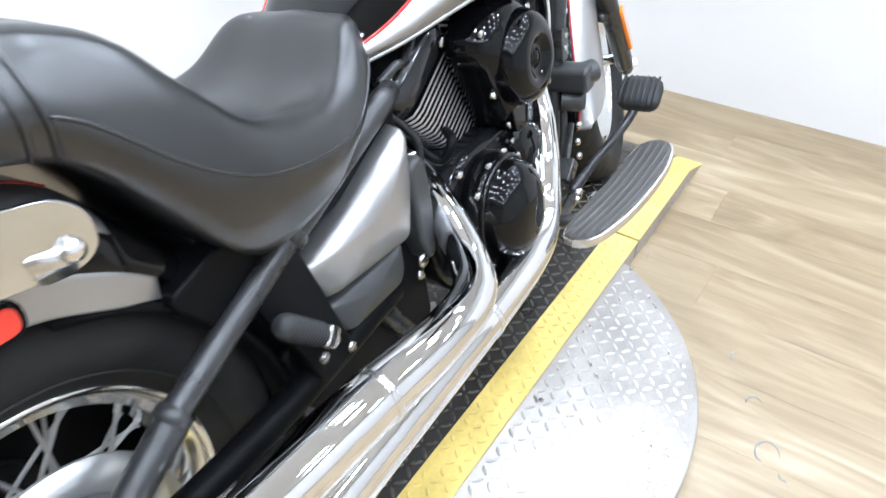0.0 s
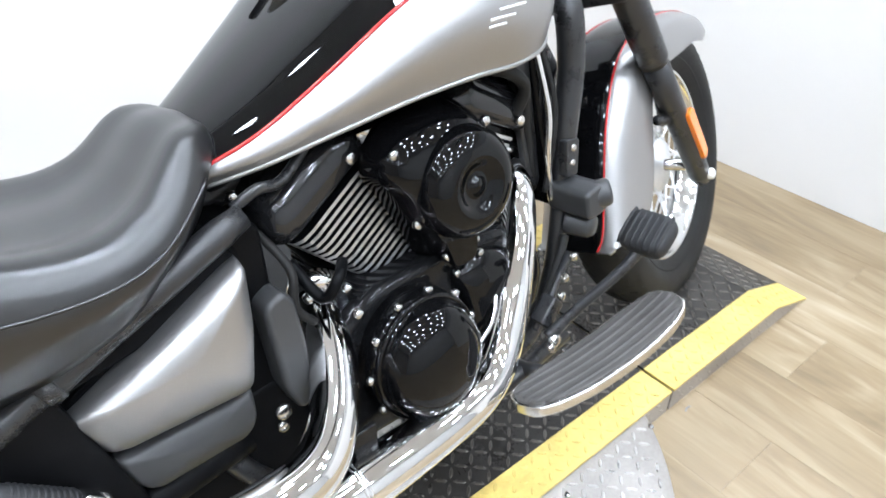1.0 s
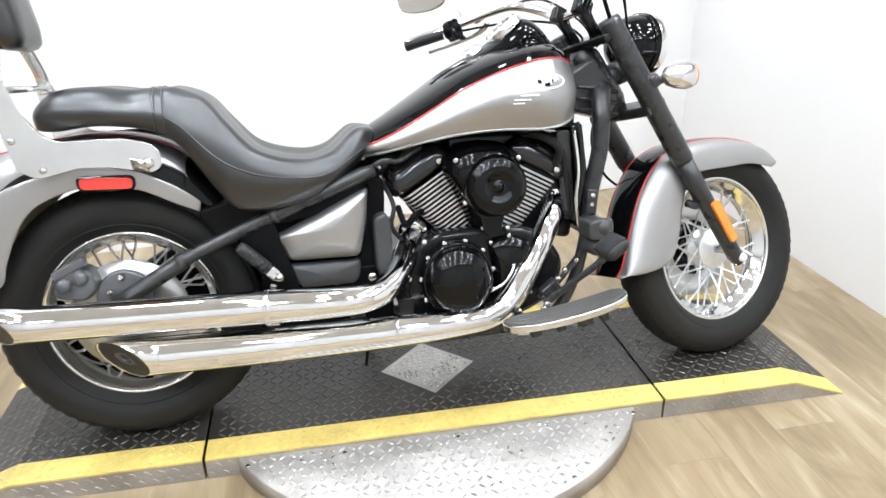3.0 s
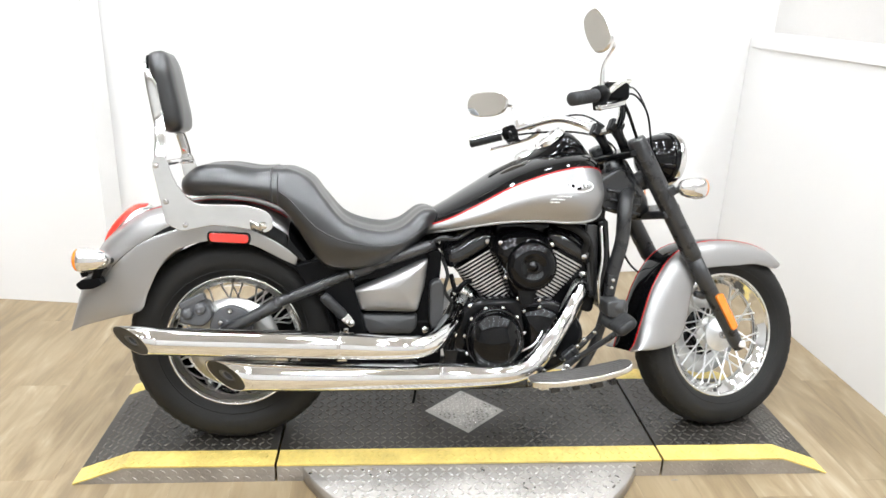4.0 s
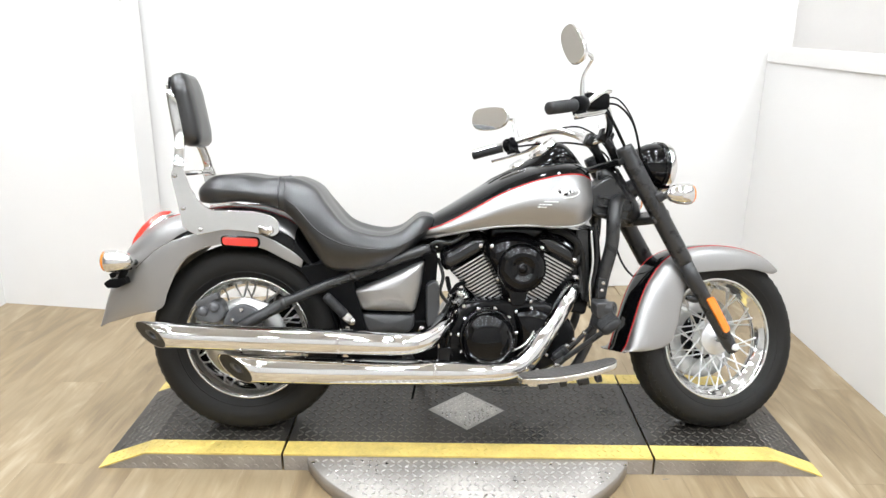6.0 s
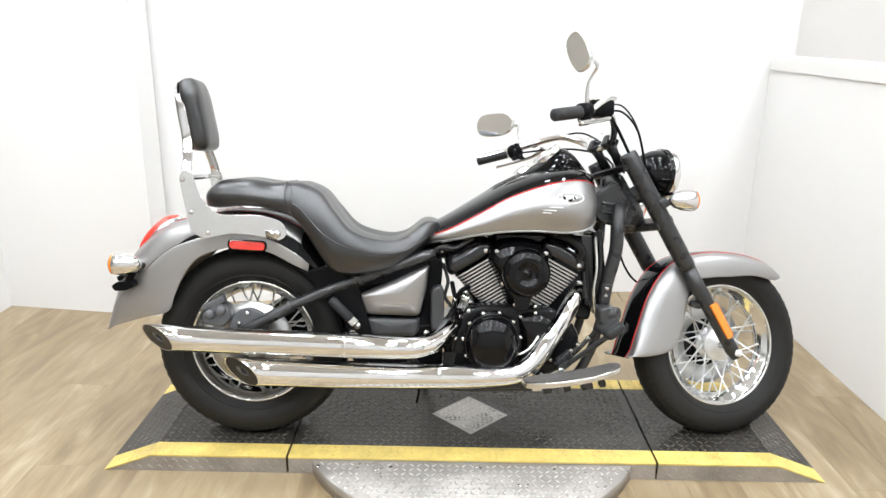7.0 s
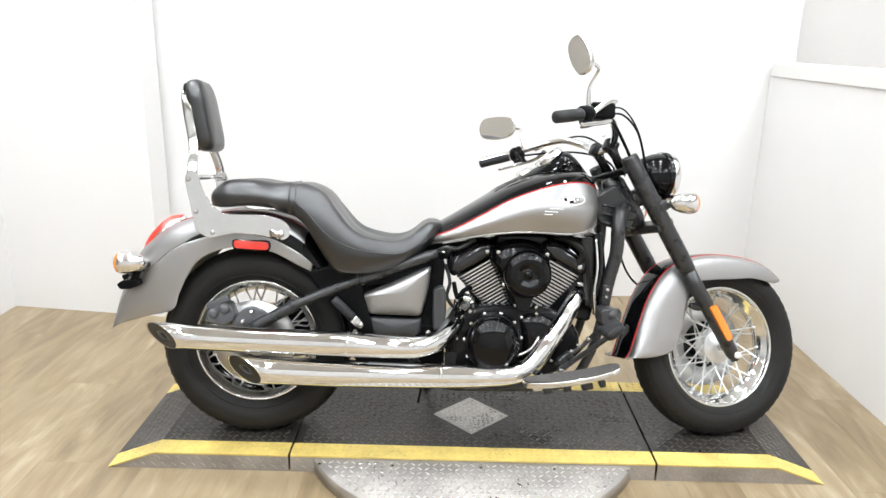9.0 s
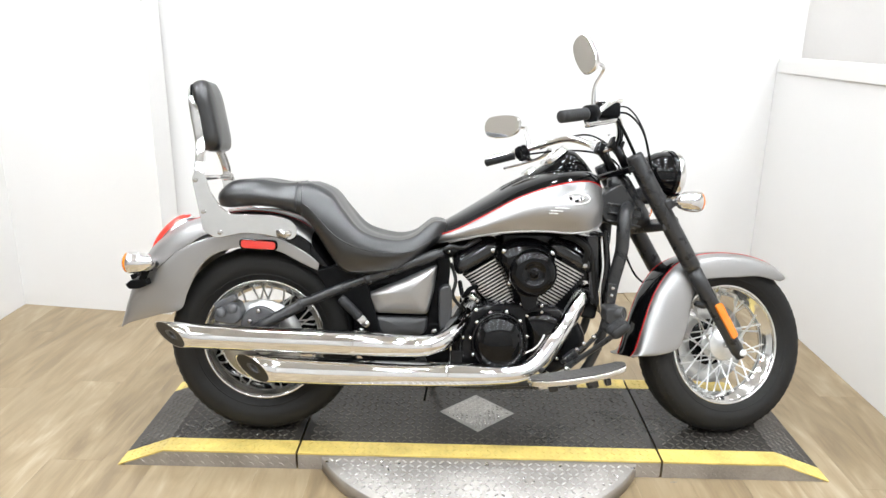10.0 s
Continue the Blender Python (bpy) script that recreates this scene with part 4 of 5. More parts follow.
    mm = Matrix.Translation((0.924 if s < 0 else 0.950, s * 0.390, 1.208 if s < 0 else 1.150)) @ Matrix((across, tip, facing)).transposed().to_4x4() @ Matrix.Rotation(radians(-68 if s < 0 else -5), 4, "Z") @ Matrix.Diagonal((*((0.90, 0.86) if s < 0 else (1.26, 1.10)), 1, 1))
    shape = [(0.068, 0.004), (0.060, 0.030), (0.030, 0.041), (-0.012, 0.042), (-0.048, 0.036), (-0.064, 0.016), (-0.066, -0.010), (-0.054, -0.032), (-0.020, -0.041), (0.025, -0.038), (0.056, -0.024)]
    if s < 0:
        shape = [(-x, y) for x, y in shape]
    ring = [catmull(shape + shape[:3], 1 + len(shape) * k / 44) for k in range(44)]
    mir = part("mirror", rings(bmesh.new(), [[mm @ Vector((x * w, y * w, h)) for x, y in ring] for w, h in ((0.95, 0.003), (1.0, 0.0), (1.0, -0.006), (0.93, -0.016), (0.70, -0.026), (0.3, -0.031), (0.05, -0.032))]), CHROME, bar, "chrome mirror back")
    part("mirror_glass", rings(bmesh.new(), [[mm @ Vector((x * w, y * w, h)) for x, y in ring] for w, h in ((0.935, 0.0030), (0.93, 0.0042))]), MIRROR, mir, "mirror glass", smooth=False)
# cables
for pts, r in (([(1.08, -0.27, 1.07), (1.15, -0.24, 1.075), (1.235, -0.18, 1.035), (1.30, -0.11, 0.95), (1.345, -0.06, 0.87)], 0.0034), ([(1.07, -0.265, 1.085), (1.16, -0.22, 1.10), (1.255, -0.15, 1.045), (1.32, -0.09, 0.93), (1.355, -0.05, 0.86)], 0.0027),
    ([(1.06, 0.27, 1.045), (1.13, 0.20, 1.075), (1.20, 0.12, 1.075), (1.27, 0.05, 1.0), (1.30, 0.02, 0.92)], 0.0032), ([(1.00, 0.30, 1.025), (1.09, 0.23, 1.03), (1.18, 0.14, 1.02), (1.25, 0.06, 0.98), (1.29, 0.02, 0.9)], 0.0036),
    ([(1.345, 0.10, 0.76), (1.33, 0.12, 0.66), (1.37, 0.12, 0.56), (1.44, 0.10, 0.50)], 0.004), ([(1.07, -0.262, 1.055), (1.13, -0.215, 1.050), (1.22, -0.135, 0.985), (1.30, -0.075, 0.895), (1.345, -0.05, 0.835)], 0.0055)):
    part("cable", tube(pts, r, 8, 28), PLASTIC, bike, "black control cable", STEER)


# turn signals
def signal(m, stem, name):
    """A bullet lamp whose lens looks along its own x axis."""
    turn = m @ Matrix.Rotation(radians(90), 4, "Y")
    b = part(name, lathe([(0, -0.062), (0.010, -0.060), (0.024, -0.046), (0.033, -0.020), (0.036, 0.006), (0.036, 0.022), (0.034, 0.025)], 32, turn), CHROME, bike, "chrome bullet turn signal")
    part("lens", lathe([(0.034, 0.022), (0.033, 0.031), (0.024, 0.038), (0, 0.041)], 32, turn), AMBER, b, "amber signal lens")
    part("stem", tube(stem, [0.014, 0.010, 0.010], 14), SATIN, b)
    return b


for s in (-1, 1):
    signal(STEER @ Matrix.Translation((1.422, s * 0.165, 0.808)), [STEER @ Vector(p) for p in ((1.352, s * 0.128, 0.80), (1.375, s * 0.150, 0.803), (1.405, s * 0.165, 0.807))], "front_signal")
    part("signal_bracket", block((0.034, 0.024, 0.036), STEER @ Matrix.Translation((1.352, s * 0.138, 0.800)) @ Matrix.Rotation(radians(-30), 4, "Y")), SATIN, bike, bevel=0.008)
    signal(Matrix.Translation((-0.3776, s * 0.165, 0.6079)) @ Matrix.Rotation(radians(180), 4, "Z"), [(-0.3107, s * 0.085, 0.5942), (-0.3298, s * 0.13, 0.5994), (-0.3422, s * 0.160, 0.6045)], "rear_signal")

# tail lamp, number plate bracket, reflectors
TAIL = [[(x, -w, z0), (x, -w, z0 + (z1 - z0) * 0.4), (x, -w * 0.8, z0 + (z1 - z0) * 0.75), (x, -w * 0.4, z0 + (z1 - z0) * 0.95), (x, 0, z1)] for x, w, z0, z1 in [(-0.3747, 0.035, 0.6313, 0.644), (-0.3585, 0.05, 0.6437, 0.6827), (-0.325, 0.052, 0.6823, 0.7242), (-0.2867, 0.045, 0.7081, 0.753), (-0.2484, 0.02, 0.733, 0.7564)]]
tail = part("tail_lamp", closed_skin(TAIL, 20, 20), RED_LENS, bike, "red tail lamp")
part("tail_lamp_base", closed_skin([[(x + 0.012, y * 1.08, z - 0.006) for x, y, z in row] for row in TAIL], 20, 20), CHROME, tail, "chrome lamp surround")
part("plate_bracket", block((0.05, 0.09, 0.018), Matrix.Translation((-0.411, -0.03, 0.552)) @ Matrix.Rotation(radians(-20), 4, "Y")), PLASTIC, bike, "black number plate bracket", bevel=0.004)
part("signal_stalk", tube([(-0.3489, -0.140, 0.5919), (-0.3585, -0.150, 0.5657), (-0.368, -0.150, 0.5435)], [0.014, 0.012, 0.013], 12), PLASTIC, bike)
part("plate_lug", rings(bmesh.new(), [[(x, y, z) for x, z in rounded([(-0.4186, 0.5346), (-0.4014, 0.5479), (-0.3518, 0.5529), (-0.3442, 0.5333), (-0.3728, 0.5202), (-0.4072, 0.5188)], 0.006)] for y in (-0.165, -0.12)]), PLASTIC, bike, "black plastic bracket below the signal", bevel=0.004)
part("plate_arm", tube([(-0.4014, -0.085, 0.5567), (-0.3728, -0.11, 0.566), (-0.3394, -0.12, 0.5801)], 0.008, 10), PLASTIC, bike)
for s in (-1, 1):
    part("side_reflector", plate(rounded([(-0.0423, 0.6831), (0.0741, 0.6767), (0.0721, 0.6501), (-0.0404, 0.6566)], 0.013), s * 0.1440, s * 0.130), RED_LENS, rear_fender, "red side reflector in a black rim", bevel=0.002)
    part("reflector_rim", plate(rounded([(-0.0481, 0.6881), (0.0799, 0.6815), (0.078, 0.6451), (-0.0462, 0.6518)], 0.017), s * 0.1400, s * 0.128), BLACK, rear_fender)

# passenger backrest
SISSY = rounded([(x + (0.67 - x) * 0.017, z + 0.009) for x, z in [(-0.2013, 0.8791), (-0.184, 0.9053), (-0.1599, 0.8953), (-0.140, 0.832), (-0.108, 0.783), (-0.075, 0.762), (0.0606, 0.760), (0.118, 0.745), (0.1404, 0.722), (0.1390, 0.690), (0.118, 0.678), (0.0314, 0.6961), (-0.0364, 0.7009), (-0.1253, 0.6825), (-0.1677, 0.7046)]], 0.014)
for s in (-1, 1):
    pl = part("backrest_plate", plate(SISSY, s * 0.176, s * 0.169), BRUSHED, bike, "polished backrest side plate", bevel=0.0015)
    for x, z in ((-0.1734, 0.8808), (-0.1503, 0.7778), (-0.0992, 0.7105)):
        part("bolt", bolt(toward((x, s * 0.176, z), (0, s, 0)), 0.007, 0.005), STEEL, pl)
    part("slot", plate(rounded([(0.082, 0.723), (0.1209, 0.7146), (0.1209, 0.687), (0.0858, 0.6934)], 0.008), s * 0.1775, s * 0.175), STEEL, pl, "worn mounting slot")
    part("stud", lathe([(0, 0.012), (0.009, 0.010), (0.012, 0.003), (0.008, 0)], 16, toward((0.1209, s * 0.176, 0.7087), (0, s, 0))), CHROME, pl)
hoop = [(-0.1599, -0.164, 0.8709), (-0.1640, -0.163, 0.9149), (-0.1700, -0.128, 0.9639), (-0.1780, -0.100, 1.0031), (-0.1960, -0.093, 1.1059), (-0.2030, -0.083, 1.1568), (-0.2100, -0.055, 1.1783), (-0.2110, 0, 1.1832)]
hoop = hoop + [(x, -y, z) for x, y, z in hoop[-2::-1]]


def strap(points, w, t, steps):
    """A flat bar, wide along x and thin across."""
    pts = [Vector(p) for p in smooth_line(points, steps)]
    rows = []
    for i, p in enumerate(pts):
        d = (pts[min(i + 1, steps)] - pts[max(i - 1, 0)]).normalized()
        a = Vector((1, 0, 0)) - d * d.x
        a.normalize()
        b = d.cross(a)
        rows.append([p + a * (w * u) + b * (t * v) for u, v in ((-0.5, -0.3), (-0.4, -0.5), (0.4, -0.5), (0.5, -0.3), (0.5, 0.3), (0.4, 0.5), (-0.4, 0.5), (-0.5, 0.3))])
    return rings(bmesh.new(), rows)


part("backrest_hoop", strap(hoop, 0.031, 0.009, 60), BRUSHED, bike, "chrome backrest hoop")
part("cross_bar", tube([(-0.1542, -0.168, 0.8865), (-0.1542, 0.168, 0.8865)], 0.008, 14), CHROME, bike)
pad_m = Matrix.Translation((-0.1677, 0, 1.1058)) @ Matrix.Rotation(radians(-11), 4, "Y")
prow = []
for x, w in ((-0.024, 0.90), (-0.020, 0.97), (-0.006, 1.0), (0.012, 0.99), (0.024, 0.93), (0.031, 0.78), (0.034, 0.4), (0.0345, 0.02)):
    o = rounded([(-0.112, -0.108), (0.112, -0.108), (0.115, 0.07), (0.08, 0.108), (-0.08, 0.108), (-0.115, 0.07)], 0.045, 6)
    prow.append([pad_m @ Vector((x, y * w * 0.85, (z * 1.12 - 0.014) * w)) for y, z in o])
padob = part("backrest_pad", rings(bmesh.new(), prow), VINYL, bike, "black vinyl passenger backrest pad")
part("pad_board", rings(bmesh.new(), [[pad_m @ Vector((x, y * 0.79, (z * 1.12 - 0.014) * 0.93)) for y, z in rounded([(-0.112, -0.108), (0.112, -0.108), (0.115, 0.07), (0.08, 0.108), (-0.08, 0.108), (-0.115, 0.07)], 0.045, 6)] for x in (-0.031, -0.024)]), PLASTIC, padob)

# frame
part("backbone", tube([(0.56, 0, 0.62), (0.80, 0, 0.66), (1.05, 0, 0.70), (1.26, 0, 0.80)], 0.028, 16, 20), SATIN, bike)
for s in (-1, 1):
    part("rear_strut", tube([(-0.0073, s * 0.142, 0.3785), (0.0353, s * 0.142, 0.4003), (0.1482, s * 0.142, 0.4612), (0.1579, s * 0.142, 0.4699), (0.3753, s * 0.140, 0.5551), (0.3812, s * 0.140, 0.557), (0.6003, s * 0.138, 0.6352), (0.6321, s * 0.136, 0.6443)], [0.019, 0.019, 0.020, 0.0165, 0.0165, 0.0185, 0.0185, 0.015], 18), SATIN, bike, "satin black frame strut")
    for x, z in ((0.153, 0.4656), (0.3792, 0.5561)):
        part("strut_collar", lathe([(0.017, -0.010), (0.0215, -0.008), (0.0215, 0.008), (0.017, 0.010)], 24, toward((x, s * 0.141, z), (0.24, 0, 0.095))), SATIN, bike)
    part("cradle_tube", tube([(0.50, s * 0.12, 0.40), (0.56, s * 0.125, 0.27), (0.64, s * 0.125, 0.195), (0.90, s * 0.125, 0.185), (1.08, s * 0.125, 0.20), (1.16, s * 0.122, 0.30), (1.20, s * 0.12, 0.44)], 0.016, 14, 40), SATIN, bike)
    part("downtube", tube([(1.285, s * 0.045, 0.800), (1.258, s * 0.085, 0.785), (1.243, s * 0.118, 0.735), (1.238, s * 0.122, 0.65), (1.214, s * 0.122, 0.548), (1.206, s * 0.120, 0.475), (1.195, s * 0.12, 0.38)], [0.024, 0.024, 0.0235, 0.0225, 0.0215, 0.018, 0.018], 20, 36), SATIN, bike, "satin black frame downtube")
    part("perforated_plate", plate(rounded([(1.192, 0.545), (1.224, 0.540), (1.216, 0.478), (1.188, 0.480)], 0.006), s * 0.146, s * 0.128), SATIN, bike, "drilled black bracket", bevel=0.002)
    for x, z in ((1.207, 0.528), (1.203, 0.503)):
        part("bolt", bolt(toward((x, s * 0.146, z), (0, s, 0)), 0.0065, 0.003), STEEL, bike)
part("radiator", block((0.035, 0.21, 0.30), Matrix.Translation((1.195, 0, 0.565)) @ Matrix.Rotation(radians(-6), 4, "Y")), DARK, bike, "black radiator core", bevel=0.006)
part("brake_housing", rings(bmesh.new(), [[(x, y, z) for x, z in rounded([(1.172, 0.468), (1.210, 0.474), (1.236, 0.466), (1.238, 0.430), (1.215, 0.418), (1.176, 0.418)], 0.012)] for y in (-0.200, -0.11)]), PIVOT, bike, "dark plastic housing below the downtube", bevel=0.007)
part("housing_ring", lathe([(0.012, 0.0), (0.012, 0.014), (0.021, 0.016), (0.024, 0.010), (0.024, -0.02)], 28, toward((1.222, -0.188, 0.450), (0.75, -0.6, 0.1))), PIVOT, bike)
part("housing_cup", lathe([(0.0, 0.02), (0.016, 0.019), (0.022, 0.010), (0.023, -0.03)], 24, toward((1.205, -0.165, 0.392), (0.3, -0.95, -0.1))), PIVOT, bike)

# covers below the seat
part("battery_box", rings(bmesh.new(), [[(x, y, z) for x, z in rounded([(0.345, 0.36), (0.64, 0.355), (0.66, 0.62), (0.60, 0.635), (0.36, 0.555)], 0.02)] for y in (-0.115, 0.115)]), PLASTIC, bike, "black inner side cover", bevel=0.008)
cover_out = rounded([(0.370, 0.500), (0.404, 0.436), (0.580, 0.434), (0.602, 0.52), (0.612, 0.604), (0.583, 0.594), (0.476, 0.545)], 0.016, 5)
cc = np.mean(np.array(cover_out), axis=0)
rows = [[(cc[0] + (x - cc[0]) * w, -y - 0.10 * (cc[0] + (x - cc[0]) * w - 0.44), cc[1] + (z - cc[1]) * w) for x, z in cover_out] for w, y in ((1.02, 0.108), (1.0, 0.128), (0.97, 0.143), (0.90, 0.154), (0.70, 0.165), (0.35, 0.171), (0.02, 0.172))]
side_cover = part("side_cover", rings(bmesh.new(), rows), SILVER, bike, "metallic silver side cover")
part("cover_gasket", plate(rounded([(0.362, 0.502), (0.400, 0.427), (0.588, 0.425), (0.622, 0.610), (0.583, 0.604), (0.466, 0.552)], 0.018), -0.122, -0.105), PLASTIC, side_cover)
low_out = rounded([(0.404, 0.428), (0.582, 0.425), (0.578, 0.381), (0.564, 0.363), (0.430, 0.365), (0.416, 0.381)], 0.012, 4)
lc = np.mean(np.array(low_out), axis=0)
part("lower_cover", rings(bmesh.new(), [[(lc[0] + (x - lc[0]) * w, -y, lc[1] + (z - lc[1]) * w) for x, z in low_out] for w, y in ((1.0, 0.11), (1.0, 0.130), (0.96, 0.142), (0.88, 0.148), (0.05, 0.150))]), PIVOT, bike, "black plastic lower side cover")
part("pivot_cover", rings(bmesh.new(), [[(x, -y, z) for x, z in rounded([(0.618, 0.525), (0.648, 0.538), (0.662, 0.520), (0.664, 0.450), (0.652, 0.362), (0.632, 0.358), (0.618, 0.40)], 0.014)] for y in (0.08, 0.154)]), PIVOT, bike, "dark grey swingarm pivot cover", bevel=0.009)
part("bolt", bolt(toward((0.604, -0.156, 0.378), RIGHT), 0.011, 0.007), STEEL, bike)
part("bolt", bolt(toward((0.600, -0.150, 0.352), RIGHT), 0.008, 0.006), STEEL, bike)
part("frame_plate", plate(rounded([(0.285, 0.53), (0.375, 0.555), (0.405, 0.44), (0.43, 0.34), (0.36, 0.33), (0.33, 0.42)], 0.02), -0.150, -0.125), PLASTIC, bike, "black frame side plate", bevel=0.004)
part("wheel_liner", rings(bmesh.new(), [[(r * math.cos(a), y, 0.313 + r * math.sin(a)) for y, r in ((-0.120, 0.322), (-0.120, 0.334), (0.120, 0.334), (0.120, 0.322))] for a in (radians(-12 + 6 * k) for k in range(15))]), PLASTIC, bike, "black plastic wheel arch liner")
part("under_seat_panel", rings(bmesh.new(), [[(x, y, z) for x, z in rounded([(0.20, 0.58), (0.28, 0.60), (0.48, 0.60), (0.60, 0.64), (0.62, 0.56), (0.38, 0.53), (0.30, 0.48), (0.25, 0.50)], 0.02)] for y in (-0.135, 0.135)]), PLASTIC, bike, "black plastic panel under the seat", bevel=0.008)

# passenger peg
p0, p1 = Vector((0.372, -0.172, 0.412)), Vector((0.292, -0.182, 0.497))
peg = part("passenger_peg", tube([p0.lerp(p1, f) for f in (0.22, 0.26, 0.94, 1.0)], [0.012, 0.0155, 0.0155, 0.012], 20), GRIP, bike, "black rubber passenger peg folded up")
for k in range(11):
    part("ridge", lathe([(0.0152, -0.0018), (0.0172, 0), (0.0152, 0.0018)], 20, toward(p0.lerp(p1, 0.3 + 0.058 * k), p1 - p0)), GRIP, peg)
part("peg_clevis", block((0.026, 0.030, 0.026), toward(p0.lerp(p1, 0.12), p1 - p0)), ALLOY, peg, "polished peg clevis", bevel=0.005)
part("peg_mount", tube([(0.385, -0.10, 0.385), (0.377, -0.15, 0.402), (0.372, -0.172, 0.410)], [0.014, 0.013, 0.012], 14), ALLOY, peg)
for x, z in ((0.412, 0.372), (0.360, 0.395)):
    part("bolt", bolt(toward((x, -0.158, z - 0.012), RIGHT), 0.008, 0.006), STEEL, peg)

# Dark block added to fill the gap between rear tyre and engine.
part("tyre_gap_block", rings(bmesh.new(), [[(x, y, z) for x, z in rounded([(0.325, 0.40), (0.66, 0.40), (0.66, 0.215), (0.40, 0.22), (0.335, 0.30)], 0.03)] for y in (-0.118, 0.118)]), PLASTIC, bike, bevel=0.01)

# belt pulley and swingarm of the far side
part("belt_pulley", lathe([(0.03, 0.012), (0.092, 0.012), (0.096, 0.014), (0.096, -0.014), (0.03, -0.012)], 48, Matrix.Translation((0, 0.095, 0.313)) @ Matrix.Rotation(radians(90), 4, "X"), closed=True), DARK, bike, "black belt pulley")
part("far_swingarm", tube([(-0.045, 0.128, 0.31), (0.02, 0.128, 0.312), (0.28, 0.128, 0.318), (0.56, 0.12, 0.34)], [0.022, 0.026, 0.024, 0.026], 18, 16), SATIN, bike)
part("belt_guard", plate(rounded([(-0.03, 0.40), (0.10, 0.42), (0.34, 0.42), (0.34, 0.26), (0.10, 0.225), (0.02, 0.35)], 0.02), 0.10, 0.115), PLASTIC, bike, "black belt guard", bevel=0.004)
# swingarm, rear brake
part("swingarm", tube([(-0.0315, -0.118, 0.3299), (0.0314, -0.118, 0.3306), (0.285, -0.125, 0.3315), (0.5606, -0.12, 0.3461)], [0.020, 0.022, 0.022, 0.024], 18, 16), PLASTIC, bike, "black swingarm")
part("axle_plate", plate(rounded([(-0.0557, 0.3942), (-0.0315, 0.4428), (0.0121, 0.4616), (0.0606, 0.4411), (0.0849, 0.4013), (0.0412, 0.3039), (-0.0219, 0.3052)], 0.02), -0.132, -0.112), CASTING, bike, "dark axle and brake plate", bevel=0.005)
disc_m = Matrix.Translation((0.0121, -0.085, 0.332)) @ Matrix.Rotation(radians(90), 4, "X")
part("rear_brake_disc", lathe([(0.055, 0.0025), (0.140, 0.0025), (0.140, -0.0025), (0.055, -0.0025)], 64, disc_m, closed=True), DISC_STEEL, rear_wheel, m=Matrix.Translation((-0.012, 0, -0.325)))
cal = part("rear_caliper", rings(bmesh.new(), [[(x, -y, z) for x, z in rounded([(-0.1407, 0.4056), (-0.133, 0.4515), (-0.0924, 0.4801), (-0.0519, 0.4657), (-0.0383, 0.4233), (-0.0702, 0.3915)], 0.018)] for y in (0.07, 0.142)]), CASTING, bike, "dark grey brake caliper", bevel=0.009)
for x, z in ((-0.112, 0.438), (-0.074, 0.452)):
    part("piston_boss", lathe([(0, 0.014), (0.012, 0.013), (0.0165, 0.008), (0.018, -0.004)], 24, toward((x, -0.142, z), RIGHT)), CASTING, cal)
part("caliper_bridge", block((0.080, 0.030, 0.022), Matrix.Translation((-0.098, -0.128, 0.474)) @ Matrix.Rotation(radians(-24), 4, "Y")), CASTING, cal, bevel=0.005)
for x, z in ((-0.1185, 0.4375), (-0.0731, 0.4582), (0.0121, 0.442), (-0.017, 0.4082)):
    part("bolt", bolt(toward((x, -0.138, z), RIGHT), 0.008, 0.007), STEEL, cal)
fd_m = Matrix.Translation((0, 0.062, 0)) @ Matrix.Rotation(radians(90), 4, "X")
part("front_brake_disc", lathe([(0.085, 0.0025), (0.150, 0.0025), (0.150, -0.0025), (0.085, -0.0025)], 64, fd_m, closed=True), HUB, front_wheel)
part("disc_carrier", lathe([(0.03, 0.002), (0.09, 0.002), (0.09, -0.002), (0.03, -0.002)], 48, fd_m, closed=True), DARK, front_wheel)
part("front_caliper", block((0.06, 0.05, 0.10), STEER @ Matrix.Translation((1.525, 0.085, 0.385)) @ Matrix.Rotation(radians(30), 4, "Y")), DARK, bike, "dark front brake caliper", bevel=0.012)
part("front_axle", tube([(1.636, -0.115, 0.308), (1.636, 0.115, 0.308)], 0.013, 16), STEEL, bike, m=STEER)
for s in (-1, 1):
    part("fender_stay", tube([(1.500, s * 0.100, 0.500), (1.515, s * 0.098, 0.465), (1.505, s * 0.10, 0.455), (1.475, s * 0.098, 0.462)], [0.012, 0.014, 0.014, 0.010], 12, 12), SATIN, bike, m=STEER)

# engine
case_out = rounded([(0.70, 0.235), (1.00, 0.215), (1.10, 0.27), (1.13, 0.36), (1.06, 0.455), (0.93, 0.475), (0.75, 0.47), (0.665, 0.40), (0.66, 0.30)], 0.05)
engine = part("engine", rings(bmesh.new(), [[(0.88 + (x - 0.88) * w, y, 0.35 + (z - 0.35) * w) for x, z in case_out] for w, y in ((0.93, -0.150), (1.0, -0.135), (1.0, 0.135), (0.93, 0.150))]), DARK, bike, "gloss black v-twin engine crankcase", bevel=0.01)
